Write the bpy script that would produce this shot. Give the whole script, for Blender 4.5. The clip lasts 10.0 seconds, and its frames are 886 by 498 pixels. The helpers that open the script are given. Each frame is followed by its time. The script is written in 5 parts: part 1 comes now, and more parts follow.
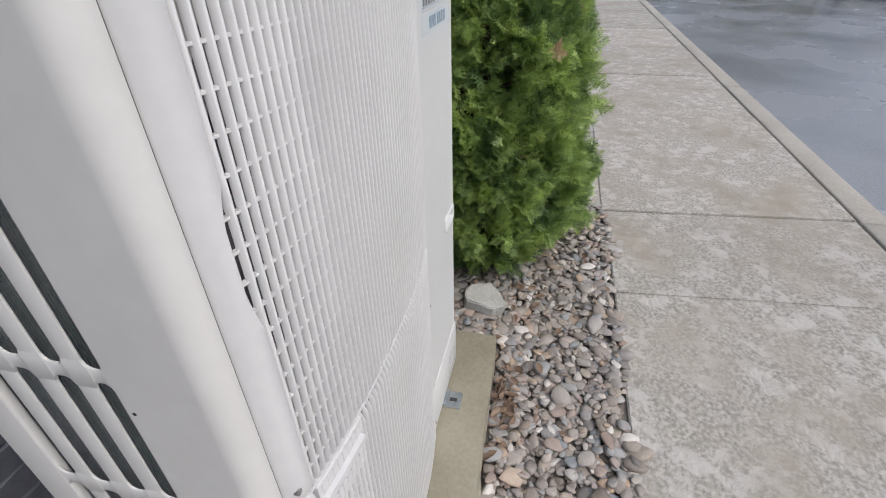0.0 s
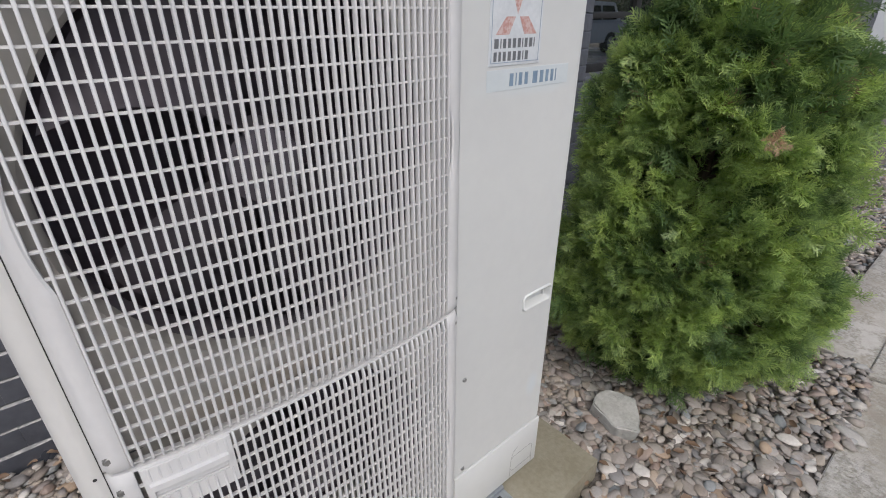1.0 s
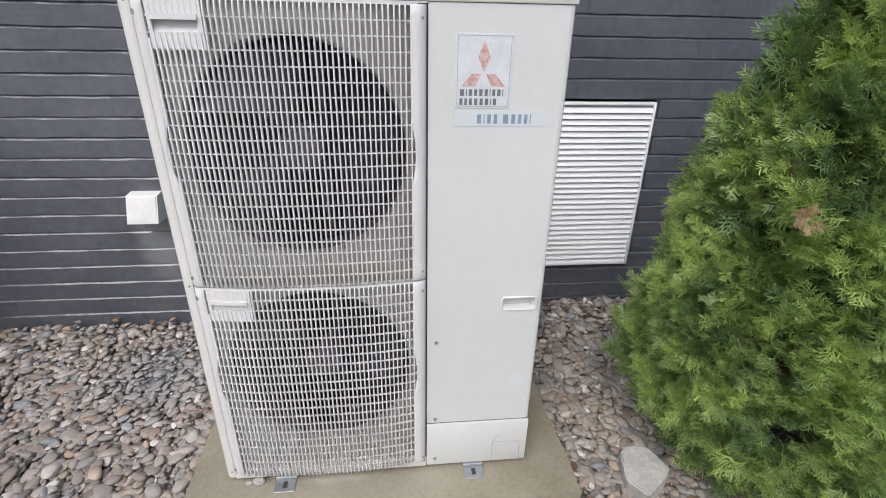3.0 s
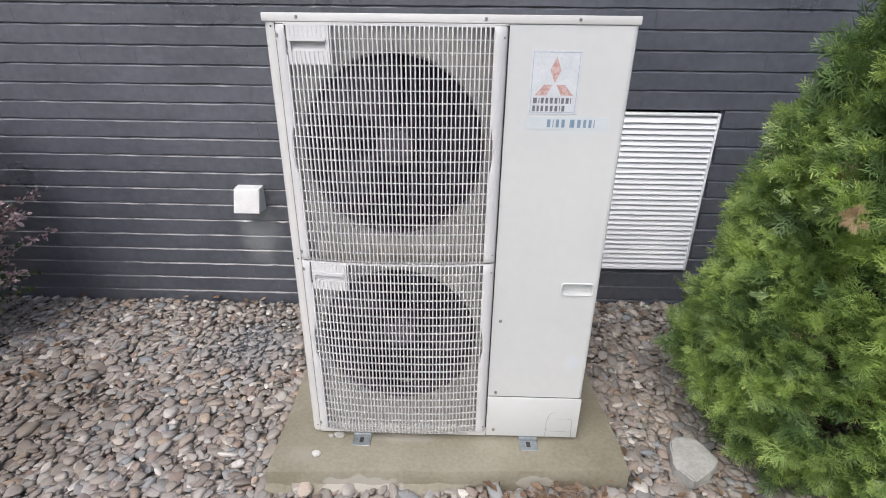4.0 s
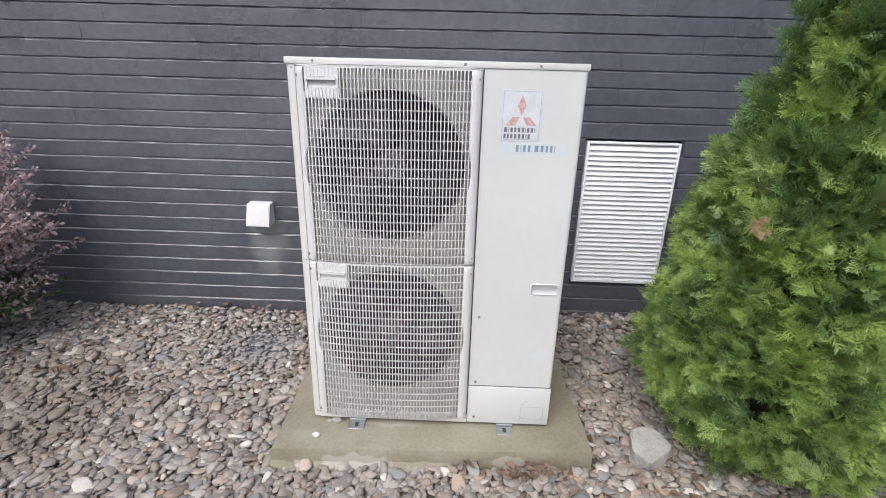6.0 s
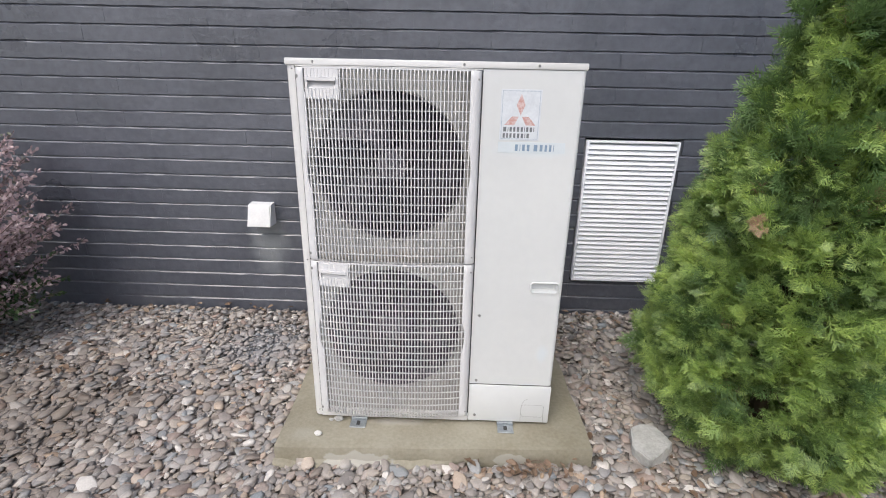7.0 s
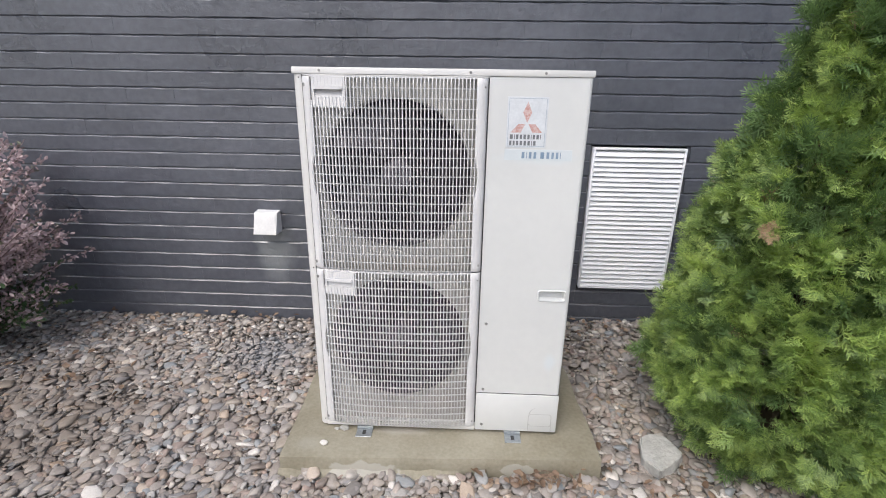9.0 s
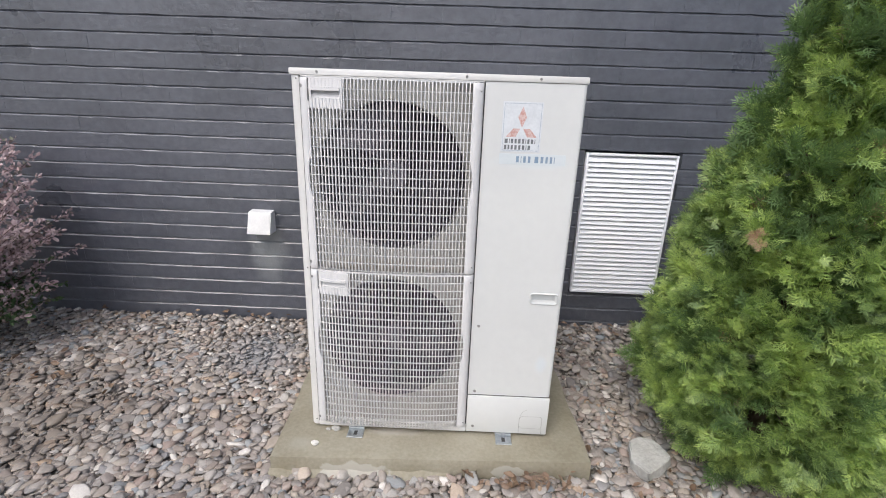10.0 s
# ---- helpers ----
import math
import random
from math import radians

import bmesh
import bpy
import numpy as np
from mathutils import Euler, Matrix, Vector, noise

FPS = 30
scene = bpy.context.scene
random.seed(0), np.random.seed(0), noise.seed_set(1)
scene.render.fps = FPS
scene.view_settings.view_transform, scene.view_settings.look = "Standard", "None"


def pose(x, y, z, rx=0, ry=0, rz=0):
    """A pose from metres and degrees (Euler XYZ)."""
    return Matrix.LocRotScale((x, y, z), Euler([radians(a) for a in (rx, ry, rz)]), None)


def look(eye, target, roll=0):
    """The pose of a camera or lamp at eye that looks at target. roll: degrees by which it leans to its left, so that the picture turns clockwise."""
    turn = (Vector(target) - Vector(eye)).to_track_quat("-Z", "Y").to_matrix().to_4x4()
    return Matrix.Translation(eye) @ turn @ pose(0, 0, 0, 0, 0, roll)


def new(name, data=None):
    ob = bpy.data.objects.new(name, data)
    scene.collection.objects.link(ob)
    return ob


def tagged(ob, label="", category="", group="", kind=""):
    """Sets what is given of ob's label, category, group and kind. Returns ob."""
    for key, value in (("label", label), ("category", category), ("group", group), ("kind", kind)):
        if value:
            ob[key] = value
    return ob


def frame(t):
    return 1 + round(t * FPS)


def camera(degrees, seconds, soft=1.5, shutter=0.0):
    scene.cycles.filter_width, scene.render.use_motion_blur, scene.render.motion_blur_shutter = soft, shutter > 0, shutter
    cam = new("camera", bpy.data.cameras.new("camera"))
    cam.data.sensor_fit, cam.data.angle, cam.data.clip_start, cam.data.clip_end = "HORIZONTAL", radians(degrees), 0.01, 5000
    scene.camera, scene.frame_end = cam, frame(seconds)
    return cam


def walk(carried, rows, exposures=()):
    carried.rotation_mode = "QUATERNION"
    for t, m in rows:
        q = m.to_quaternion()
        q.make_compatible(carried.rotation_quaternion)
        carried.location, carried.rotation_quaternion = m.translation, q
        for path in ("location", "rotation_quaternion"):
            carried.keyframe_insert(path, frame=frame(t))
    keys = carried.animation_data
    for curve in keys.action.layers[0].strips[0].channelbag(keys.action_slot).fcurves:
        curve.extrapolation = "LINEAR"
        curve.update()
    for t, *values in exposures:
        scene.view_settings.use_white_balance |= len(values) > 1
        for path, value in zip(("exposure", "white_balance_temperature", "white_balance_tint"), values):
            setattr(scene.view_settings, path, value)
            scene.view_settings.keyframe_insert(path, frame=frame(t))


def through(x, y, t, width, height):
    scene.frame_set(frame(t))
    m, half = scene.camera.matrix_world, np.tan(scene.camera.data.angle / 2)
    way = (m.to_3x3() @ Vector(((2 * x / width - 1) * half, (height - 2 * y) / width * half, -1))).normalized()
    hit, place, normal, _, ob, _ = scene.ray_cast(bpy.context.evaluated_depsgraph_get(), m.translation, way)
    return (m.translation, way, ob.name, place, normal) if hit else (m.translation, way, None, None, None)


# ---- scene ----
cam = camera(86.0, 10.0, soft=1.0)
PATH = [
    (0, (-0.218, -0.25, 1.338), (1.408, 0.146, 0.243), -1.4),
    (0.5, (-0.087, -0.431, 1.324), (1.414, 0.489, 0.375), -1.1),
    (1, (0.09, -0.589, 1.312), (1.246, 0.774, 0.414), -0.0),
    (1.5, (0.219, -0.789, 1.323), (1.105, 0.769, 0.433), 0.1),
    (2, (0.331, -0.907, 1.335), (0.97, 0.786, 0.483), 0.4),
    (2.2, (0.384, -0.919, 1.342), (0.913, 0.824, 0.516), 0.3),
    (3.3, (0.563, -1.214, 1.393), (0.656, 0.606, 0.568), 1.2),
    (3.5, (0.556, -1.259, 1.395), (0.585, 0.565, 0.575), 1.1),
    (4, (0.493, -1.324, 1.392), (0.452, 0.515, 0.608), 0.7),
    (4.5, (0.475, -1.421, 1.396), (0.426, 0.432, 0.646), 0.5),
    (5, (0.524, -1.512, 1.406), (0.475, 0.357, 0.698), 1.0),
    (5.5, (0.542, -1.565, 1.416), (0.504, 0.316, 0.736), 1.6),
    (7, (0.548, -1.598, 1.418), (0.503, 0.283, 0.738), 1.2),
    (7.5, (0.55, -1.604, 1.417), (0.512, 0.279, 0.743), 1.0),
    (8, (0.561, -1.594, 1.414), (0.517, 0.291, 0.749), 0.5),
    (8.5, (0.548, -1.593, 1.418), (0.487, 0.295, 0.762), 0.4),
    (9, (0.542, -1.59, 1.418), (0.476, 0.299, 0.766), 0.9),
    (9.5, (0.538, -1.594, 1.428), (0.487, 0.297, 0.778), 1.4),
    (10, (0.539, -1.603, 1.419), (0.502, 0.292, 0.779), 2.0),
]
EXPOSURES = ((0.0, 0.24), (0.5, 0.13), (1.0, 0.06), (2.0, 0.38), (3.5, 0.42), (5.0, 0.52), (10.0, 0.54))
walk(cam, [(t, look(eye, target, roll)) for t, eye, target, roll in PATH], EXPOSURES)

# ---- light ----
world = bpy.data.worlds.new("overcast_sky")
scene.world = world
world.use_nodes = True
wn, wl = world.node_tree.nodes, world.node_tree.links
sky = wn.new("ShaderNodeTexSky")
sky.sky_type = "NISHITA"
sky.sun_disc = False
sky.sun_elevation = radians(52)
sky.sun_rotation = radians(200)
sky.air_density, sky.dust_density, sky.ozone_density = 1.0, 4.0, 1.5
grey_sky = wn.new("ShaderNodeHueSaturation")
grey_sky.inputs["Saturation"].default_value = 0.88
wl.new(sky.outputs["Color"], grey_sky.inputs["Color"])
wl.new(grey_sky.outputs["Color"], wn["Background"].inputs["Color"])
wn["Background"].inputs["Strength"].default_value = 0.14

sun_data = bpy.data.lights.new("sun", "SUN")
sun_data.energy, sun_data.angle, sun_data.color = 0.9, radians(40), (0.965, 0.985, 1.0)
sun = new("sun", sun_data)
sun.matrix_basis = look((-3.2, -4.3, 7.5), (0.4, 0.3, 0.0))


# ---- building helpers ----
def part(name, bm, material, parent=None, label="", smooth=35):
    mesh = bpy.data.meshes.new(name)
    bm.to_mesh(mesh)
    bm.free()
    mesh.materials.append(material)
    if smooth:
        mesh.shade_smooth()
        mesh.set_sharp_from_angle(angle=radians(smooth))
    else:
        mesh.shade_flat()
    ob = new(name, mesh)
    ob.parent = parent
    if label:
        tagged(ob, label)
    return ob


def again(name, ob, m, parent):
    """Another piece on the same mesh."""
    o = new(name, ob.data)
    o.parent = parent
    o.matrix_basis = m
    return o


def thing(name, label, category, group="", at=(0, 0, 0), kind=""):
    ob = new(name)
    ob.location = at
    ob.empty_display_size = 0.1
    return tagged(ob, label, category, group, kind)


def box(bm, x0, x1, y0, y1, z0, z1, bevel=0.0, seg=2, m=None):
    made = bmesh.ops.create_cube(bm, size=1.0)["verts"]
    for v in made:
        v.co = Vector(((x0 + x1) / 2 + v.co.x * (x1 - x0), (y0 + y1) / 2 + v.co.y * (y1 - y0), (z0 + z1) / 2 + v.co.z * (z1 - z0)))
    if m is not None:
        bmesh.ops.transform(bm, matrix=m, verts=made)
    if bevel:
        edges = list({e for v in made for e in v.link_edges})
        bmesh.ops.bevel(bm, geom=edges, offset=bevel, segments=seg, affect="EDGES", profile=0.5)
    return bm


def rod(bm, a, b, r0, r1=None, seg=10):
    a, b = Vector(a), Vector(b)
    turn = (b - a).to_track_quat("Z", "Y").to_matrix().to_4x4()
    bmesh.ops.create_cone(bm, cap_ends=True, segments=seg, radius1=r0, radius2=r0 if r1 is None else r1,
                          depth=(b - a).length, matrix=Matrix.Translation((a + b) / 2) @ turn)
    return bm


def prism(bm, outline, z0, z1):
    """A straight prism over an outline of (x, y)."""
    low = [bm.verts.new((x, y, z0)) for x, y in outline]
    top = [bm.verts.new((x, y, z1)) for x, y in outline]
    n = len(outline)
    bm.faces.new(list(reversed(low)))
    bm.faces.new(top)
    for i in range(n):
        bm.faces.new((low[i], low[(i + 1) % n], top[(i + 1) % n], top[i]))
    return bm


def fast_mesh(name, verts, faces, material, parent=None, smooth=True):
    """A mesh from arrays: verts (n, 3), faces (m, k)."""
    mesh = bpy.data.meshes.new(name)
    faces = np.asarray(faces)
    mesh.vertices.add(len(verts))
    mesh.vertices.foreach_set("co", np.asarray(verts, dtype=np.float32).ravel())
    k = faces.shape[1]
    mesh.loops.add(faces.size)
    mesh.loops.foreach_set("vertex_index", faces.astype(np.int32).ravel())
    mesh.polygons.add(len(faces))
    mesh.polygons.foreach_set("loop_start", np.arange(0, faces.size, k, dtype=np.int32))
    mesh.update(calc_edges=True)
    mesh.validate()
    mesh.materials.append(material)
    if smooth:
        mesh.shade_smooth()
    else:
        mesh.shade_flat()
    ob = new(name, mesh)
    ob.parent = parent
    return ob


# ---- materials ----
def surface(name, c1, c2, rough=(0.5, 0.7), s1=3.0, s2=60.0, fine=0.35, bump=0.1, bump_scale=90.0, depth=0.004,
            metal=0.0, rand="", amount=0.0, gloss=0.5, contrast=(0.35, 0.65), stains=()):
    """Two-scale variation between two colours, with fine relief. stains: (place, radius, colour, strength)."""
    mt = bpy.data.materials.new(name)
    mt.use_nodes = True
    n, l = mt.node_tree.nodes, mt.node_tree.links
    b = n["Principled BSDF"]
    geo = n.new("ShaderNodeNewGeometry")

    def noise_at(scale, detail=4.0):
        t = n.new("ShaderNodeTexNoise")
        t.inputs["Scale"].default_value, t.inputs["Detail"].default_value = scale, detail
        l.new(geo.outputs["Position"], t.inputs["Vector"])
        return t.outputs["Fac"]

    def mathn(op, a, bb):
        t = n.new("ShaderNodeMath")
        t.operation = op
        for i, v in enumerate((a, bb)):
            if isinstance(v, (int, float)):
                t.inputs[i].default_value = v
            else:
                l.new(v, t.inputs[i])
        return t.outputs[0]

    big, small = noise_at(s1, 5.0), noise_at(s2, 3.0)
    both = mathn("ADD", mathn("MULTIPLY", big, 1 - fine), mathn("MULTIPLY", small, fine))
    span = n.new("ShaderNodeMapRange")
    span.inputs["From Min"].default_value, span.inputs["From Max"].default_value = contrast
    l.new(both, span.inputs["Value"])
    mix = n.new("ShaderNodeMix")
    mix.data_type = "RGBA"
    mix.inputs["A"].default_value, mix.inputs["B"].default_value = (*c1, 1), (*c2, 1)
    l.new(span.outputs[0], mix.inputs["Factor"])
    colour = mix.outputs["Result"]
    if rand:
        source = n.new("ShaderNodeObjectInfo").outputs["Random"] if rand == "object" else geo.outputs["Random Per Island"]
        hsv = n.new("ShaderNodeHueSaturation")
        l.new(mathn("ADD", mathn("MULTIPLY", source, 2 * amount), 1 - amount), hsv.inputs["Value"])
        l.new(colour, hsv.inputs["Color"])
        colour = hsv.outputs["Color"]
    for place, radius, tint, strength in stains:
        off = n.new("ShaderNodeVectorMath")
        off.operation = "SUBTRACT"
        l.new(geo.outputs["Position"], off.inputs[0])
        off.inputs[1].default_value = place
        div = n.new("ShaderNodeVectorMath")
        div.operation = "DIVIDE"
        l.new(off.outputs[0], div.inputs[0])
        div.inputs[1].default_value = radius
        length = n.new("ShaderNodeVectorMath")
        length.operation = "LENGTH"
        l.new(div.outputs[0], length.inputs[0])
        ragged = mathn("ADD", length.outputs["Value"], mathn("MULTIPLY", mathn("SUBTRACT", noise_at(16.0, 9.0) if strength >= 0.75 else noise_at(9.0), 0.5), 1.6 if strength >= 0.75 else 0.9))
        fade = n.new("ShaderNodeMapRange")
        fade.interpolation_type = "SMOOTHSTEP"
        fade.inputs["From Min"].default_value, fade.inputs["From Max"].default_value = (0.82, 0.62) if strength >= 0.75 else (1.05, 0.25)
        fade.inputs["To Max"].default_value = strength
        l.new(ragged, fade.inputs["Value"])
        st = n.new("ShaderNodeMix")
        st.data_type = "RGBA"
        l.new(fade.outputs[0], st.inputs["Factor"])
        l.new(colour, st.inputs["A"])
        st.inputs["B"].default_value = (*tint, 1)
        colour = st.outputs["Result"]
    l.new(colour, b.inputs["Base Color"])
    rg = n.new("ShaderNodeMapRange")
    rg.inputs["From Min"].default_value, rg.inputs["From Max"].default_value = 0.3, 0.7
    rg.inputs["To Min"].default_value, rg.inputs["To Max"].default_value = rough
    l.new(big, rg.inputs["Value"])
    l.new(rg.outputs[0], b.inputs["Roughness"])
    b.inputs["Metallic"].default_value = metal
    b.inputs["Specular IOR Level"].default_value = gloss
    if bump:
        bp = n.new("ShaderNodeBump")
        bp.inputs["Strength"].default_value, bp.inputs["Distance"].default_value = bump, depth
        l.new(noise_at(bump_scale, 5.0), bp.inputs["Height"])
        l.new(bp.outputs["Normal"], b.inputs["Normal"])
    return mt


def pebble_material(name, rand):
    """River pebbles: greys, tans, browns and off-whites, with faint mottling."""
    mt = surface(name, (0.86, 0.835, 0.82), (1.10, 1.09, 1.09), (0.45, 0.7), 18.0, 140.0, 0.5, 0.25, 120.0, 0.003)
    n, l = mt.node_tree.nodes, mt.node_tree.links
    b = n["Principled BSDF"]
    mottle = b.inputs["Base Color"].links[0].from_socket
    geo = n["Geometry"]
    source = n.new("ShaderNodeObjectInfo").outputs["Random"] if rand == "object" else geo.outputs["Random Per Island"]
    ramp = n.new("ShaderNodeValToRGB")
    stops = [(0.0, (0.198, 0.185, 0.174)), (0.10, (0.374, 0.338, 0.305)), (0.21, (0.220, 0.185, 0.158)), (0.31, (0.418, 0.387, 0.354)),
             (0.42, (0.253, 0.249, 0.251)), (0.51, (0.374, 0.327, 0.273)), (0.62, (0.314, 0.294, 0.278)), (0.71, (0.308, 0.234, 0.196)),
             (0.78, (0.473, 0.447, 0.409)), (0.87, (0.242, 0.267, 0.283)), (0.92, (0.396, 0.294, 0.207)), (0.965, (0.616, 0.589, 0.550))]
    el = ramp.color_ramp.elements
    while len(el) < len(stops):
        el.new(0.5)
    for e, (p, c) in zip(el, stops):
        e.position, e.color = p, (*c, 1)
    l.new(source, ramp.inputs["Fac"])
    mul = n.new("ShaderNodeMix")
    mul.data_type, mul.blend_type = "RGBA", "MULTIPLY"
    mul.inputs["Factor"].default_value = 1.0
    l.new(ramp.outputs["Color"], mul.inputs["A"])
    l.new(mottle, mul.inputs["B"])
    # grey lint dust blown from the dryer hood
    off = n.new("ShaderNodeVectorMath")
    off.operation = "SUBTRACT"
    l.new(geo.outputs["Position"], off.inputs[0])
    off.inputs[1].default_value = (-0.47, 0.62, 0.03)
    div = n.new("ShaderNodeVectorMath")
    div.operation = "DIVIDE"
    l.new(off.outputs[0], div.inputs[0])
    div.inputs[1].default_value = (0.30, 0.30, 0.3)
    length = n.new("ShaderNodeVectorMath")
    length.operation = "LENGTH"
    l.new(div.outputs[0], length.inputs[0])
    fade = n.new("ShaderNodeMapRange")
    fade.interpolation_type = "SMOOTHSTEP"
    fade.inputs["From Min"].default_value, fade.inputs["From Max"].default_value = 1.0, 0.2
    fade.inputs["To Max"].default_value = 0.55
    l.new(length.outputs["Value"], fade.inputs["Value"])
    dust = n.new("ShaderNodeMix")
    dust.data_type = "RGBA"
    l.new(fade.outputs[0], dust.inputs["Factor"])
    l.new(mul.outputs["Result"], dust.inputs["A"])
    dust.inputs["B"].default_value = (0.29, 0.30, 0.32, 1)
    # brown-stained stones round the barberry, with the shrub's shade put into the colour
    off2 = n.new("ShaderNodeVectorMath")
    off2.operation = "SUBTRACT"
    l.new(geo.outputs["Position"], off2.inputs[0])
    off2.inputs[1].default_value = (-1.30, -0.02, 0.03)
    div2 = n.new("ShaderNodeVectorMath")
    div2.operation = "DIVIDE"
    l.new(off2.outputs[0], div2.inputs[0])
    div2.inputs[1].default_value = (0.75, 0.65, 1.0)
    far2 = n.new("ShaderNodeVectorMath")
    far2.operation = "LENGTH"
    l.new(div2.outputs[0], far2.inputs[0])
    patchy = n.new("ShaderNodeTexNoise")
    patchy.inputs["Scale"].default_value, patchy.inputs["Detail"].default_value = 5.0, 6.0
    l.new(geo.outputs["Position"], patchy.inputs["Vector"])
    rag = n.new("ShaderNodeMath")
    rag.operation = "ADD"
    l.new(far2.outputs["Value"], rag.inputs[0])
    l.new(patchy.outputs["Fac"], rag.inputs[1])
    shade_fade = n.new("ShaderNodeMapRange")
    shade_fade.interpolation_type = "SMOOTHSTEP"
    shade_fade.inputs["From Min"].default_value, shade_fade.inputs["From Max"].default_value = 1.55, 0.75
    shade_fade.inputs["To Max"].default_value = 0.55
    l.new(rag.outputs[0], shade_fade.inputs["Value"])
    brown_shade = n.new("ShaderNodeMix")
    brown_shade.data_type = "RGBA"
    l.new(shade_fade.outputs[0], brown_shade.inputs["Factor"])
    l.new(dust.outputs["Result"], brown_shade.inputs["A"])
    brown_shade.inputs["B"].default_value = (0.12, 0.092, 0.068, 1)
    l.new(brown_shade.outputs["Result"], b.inputs["Base Color"])
    return mt


def walk_material(name):
    """Tan cement skin, scaled away in ragged patches to pale, pitted aggregate."""
    mt = bpy.data.materials.new(name)
    mt.use_nodes = True
    n, l = mt.node_tree.nodes, mt.node_tree.links
    b = n["Principled BSDF"]
    geo = n.new("ShaderNodeNewGeometry")

    def noise_at(scale, detail, rough=0.55):
        t = n.new("ShaderNodeTexNoise")
        t.inputs["Scale"].default_value, t.inputs["Detail"].default_value, t.inputs["Roughness"].default_value = scale, detail, rough
        l.new(geo.outputs["Position"], t.inputs["Vector"])
        return t.outputs["Fac"]

    def span(value, lo, hi, a=0.0, c=1.0):
        t = n.new("ShaderNodeMapRange")
        t.inputs["From Min"].default_value, t.inputs["From Max"].default_value = lo, hi
        t.inputs["To Min"].default_value, t.inputs["To Max"].default_value = a, c
        l.new(value, t.inputs["Value"])
        return t.outputs[0]

    def mixed(fac, a, c):
        t = n.new("ShaderNodeMix")
        t.data_type = "RGBA"
        l.new(fac, t.inputs["Factor"])
        for key, v in (("A", a), ("B", c)):
            if isinstance(v, tuple):
                t.inputs[key].default_value = (*v, 1)
            else:
                l.new(v, t.inputs[key])
        return t.outputs["Result"]

    scaled = span(noise_at(1.7, 10.0, 0.74), 0.38, 0.54)
    skin = mixed(span(noise_at(5.0, 5.0), 0.35, 0.65), (0.32, 0.284, 0.232), (0.40, 0.365, 0.31))
    grit = mixed(span(noise_at(75.0, 3.0), 0.38, 0.62), (0.31, 0.29, 0.252), (0.49, 0.468, 0.428))
    pale = mixed(span(noise_at(13.0, 4.0), 0.52, 0.60), grit, (0.52, 0.502, 0.468))
    tone = mixed(scaled, skin, pale)
    random_tone = n.new("ShaderNodeObjectInfo")
    hsv = n.new("ShaderNodeHueSaturation")
    l.new(span(random_tone.outputs["Random"], 0, 1, 0.93, 1.07), hsv.inputs["Value"])
    l.new(tone, hsv.inputs["Color"])
    l.new(hsv.outputs["Color"], b.inputs["Base Color"])
    b.inputs["Roughness"].default_value = 0.85
    bp = n.new("ShaderNodeBump")
    bp.inputs["Distance"].default_value = 0.018
    l.new(span(scaled, 0, 1, 0.12, 0.85), bp.inputs["Strength"])
    l.new(noise_at(34.0, 5.0, 0.6), bp.inputs["Height"])
    edge = n.new("ShaderNodeBump")
    edge.inputs["Strength"].default_value, edge.inputs["Distance"].default_value = 0.5, 0.006
    edge.invert = True
    l.new(scaled, edge.inputs["Height"])
    l.new(bp.outputs["Normal"], edge.inputs["Normal"])
    l.new(edge.outputs["Normal"], b.inputs["Normal"])
    return mt


def leaf_material(name, stops, scale=9.0, rough=0.55, through=0.25):
    """Foliage whose hue drifts from clump to clump and from leaf to leaf."""
    mt = bpy.data.materials.new(name)
    mt.use_nodes = True
    n, l = mt.node_tree.nodes, mt.node_tree.links
    b = n["Principled BSDF"]
    geo = n.new("ShaderNodeNewGeometry")
    t = n.new("ShaderNodeTexNoise")
    t.inputs["Scale"].default_value, t.inputs["Detail"].default_value = scale, 3.0
    l.new(geo.outputs["Position"], t.inputs["Vector"])
    add = n.new("ShaderNodeMath")
    add.operation = "MULTIPLY_ADD"
    l.new(geo.outputs["Random Per Island"], add.inputs[0])
    add.inputs[1].default_value = 0.36
    l.new(t.outputs["Fac"], add.inputs[2])
    fit01 = n.new("ShaderNodeMapRange")
    fit01.inputs["From Min"].default_value, fit01.inputs["From Max"].default_value = 0.4, 0.98
    l.new(add.outputs[0], fit01.inputs["Value"])
    ramp = n.new("ShaderNodeValToRGB")
    el = ramp.color_ramp.elements
    while len(el) < len(stops):
        el.new(0.5)
    for e, (p, c) in zip(el, stops):
        e.position, e.color = p, (*c, 1)
    l.new(fit01.outputs[0], ramp.inputs["Fac"])
    l.new(ramp.outputs["Color"], b.inputs["Base Color"])
    b.inputs["Roughness"].default_value = rough
    b.inputs["Specular IOR Level"].default_value = 0.5
    # light passes through a thin leaf as well as back from it
    thin = n.new("ShaderNodeHueSaturation")
    thin.inputs["Value"].default_value = through
    l.new(ramp.outputs["Color"], thin.inputs["Color"])
    tr = n.new("ShaderNodeBsdfTranslucent")
    l.new(thin.outputs["Color"], tr.inputs["Color"])
    both = n.new("ShaderNodeAddShader")
    l.new(b.outputs[0], both.inputs[0])
    l.new(tr.outputs[0], both.inputs[1])
    l.new(both.outputs[0], n["Material Output"].inputs["Surface"])
    return mt


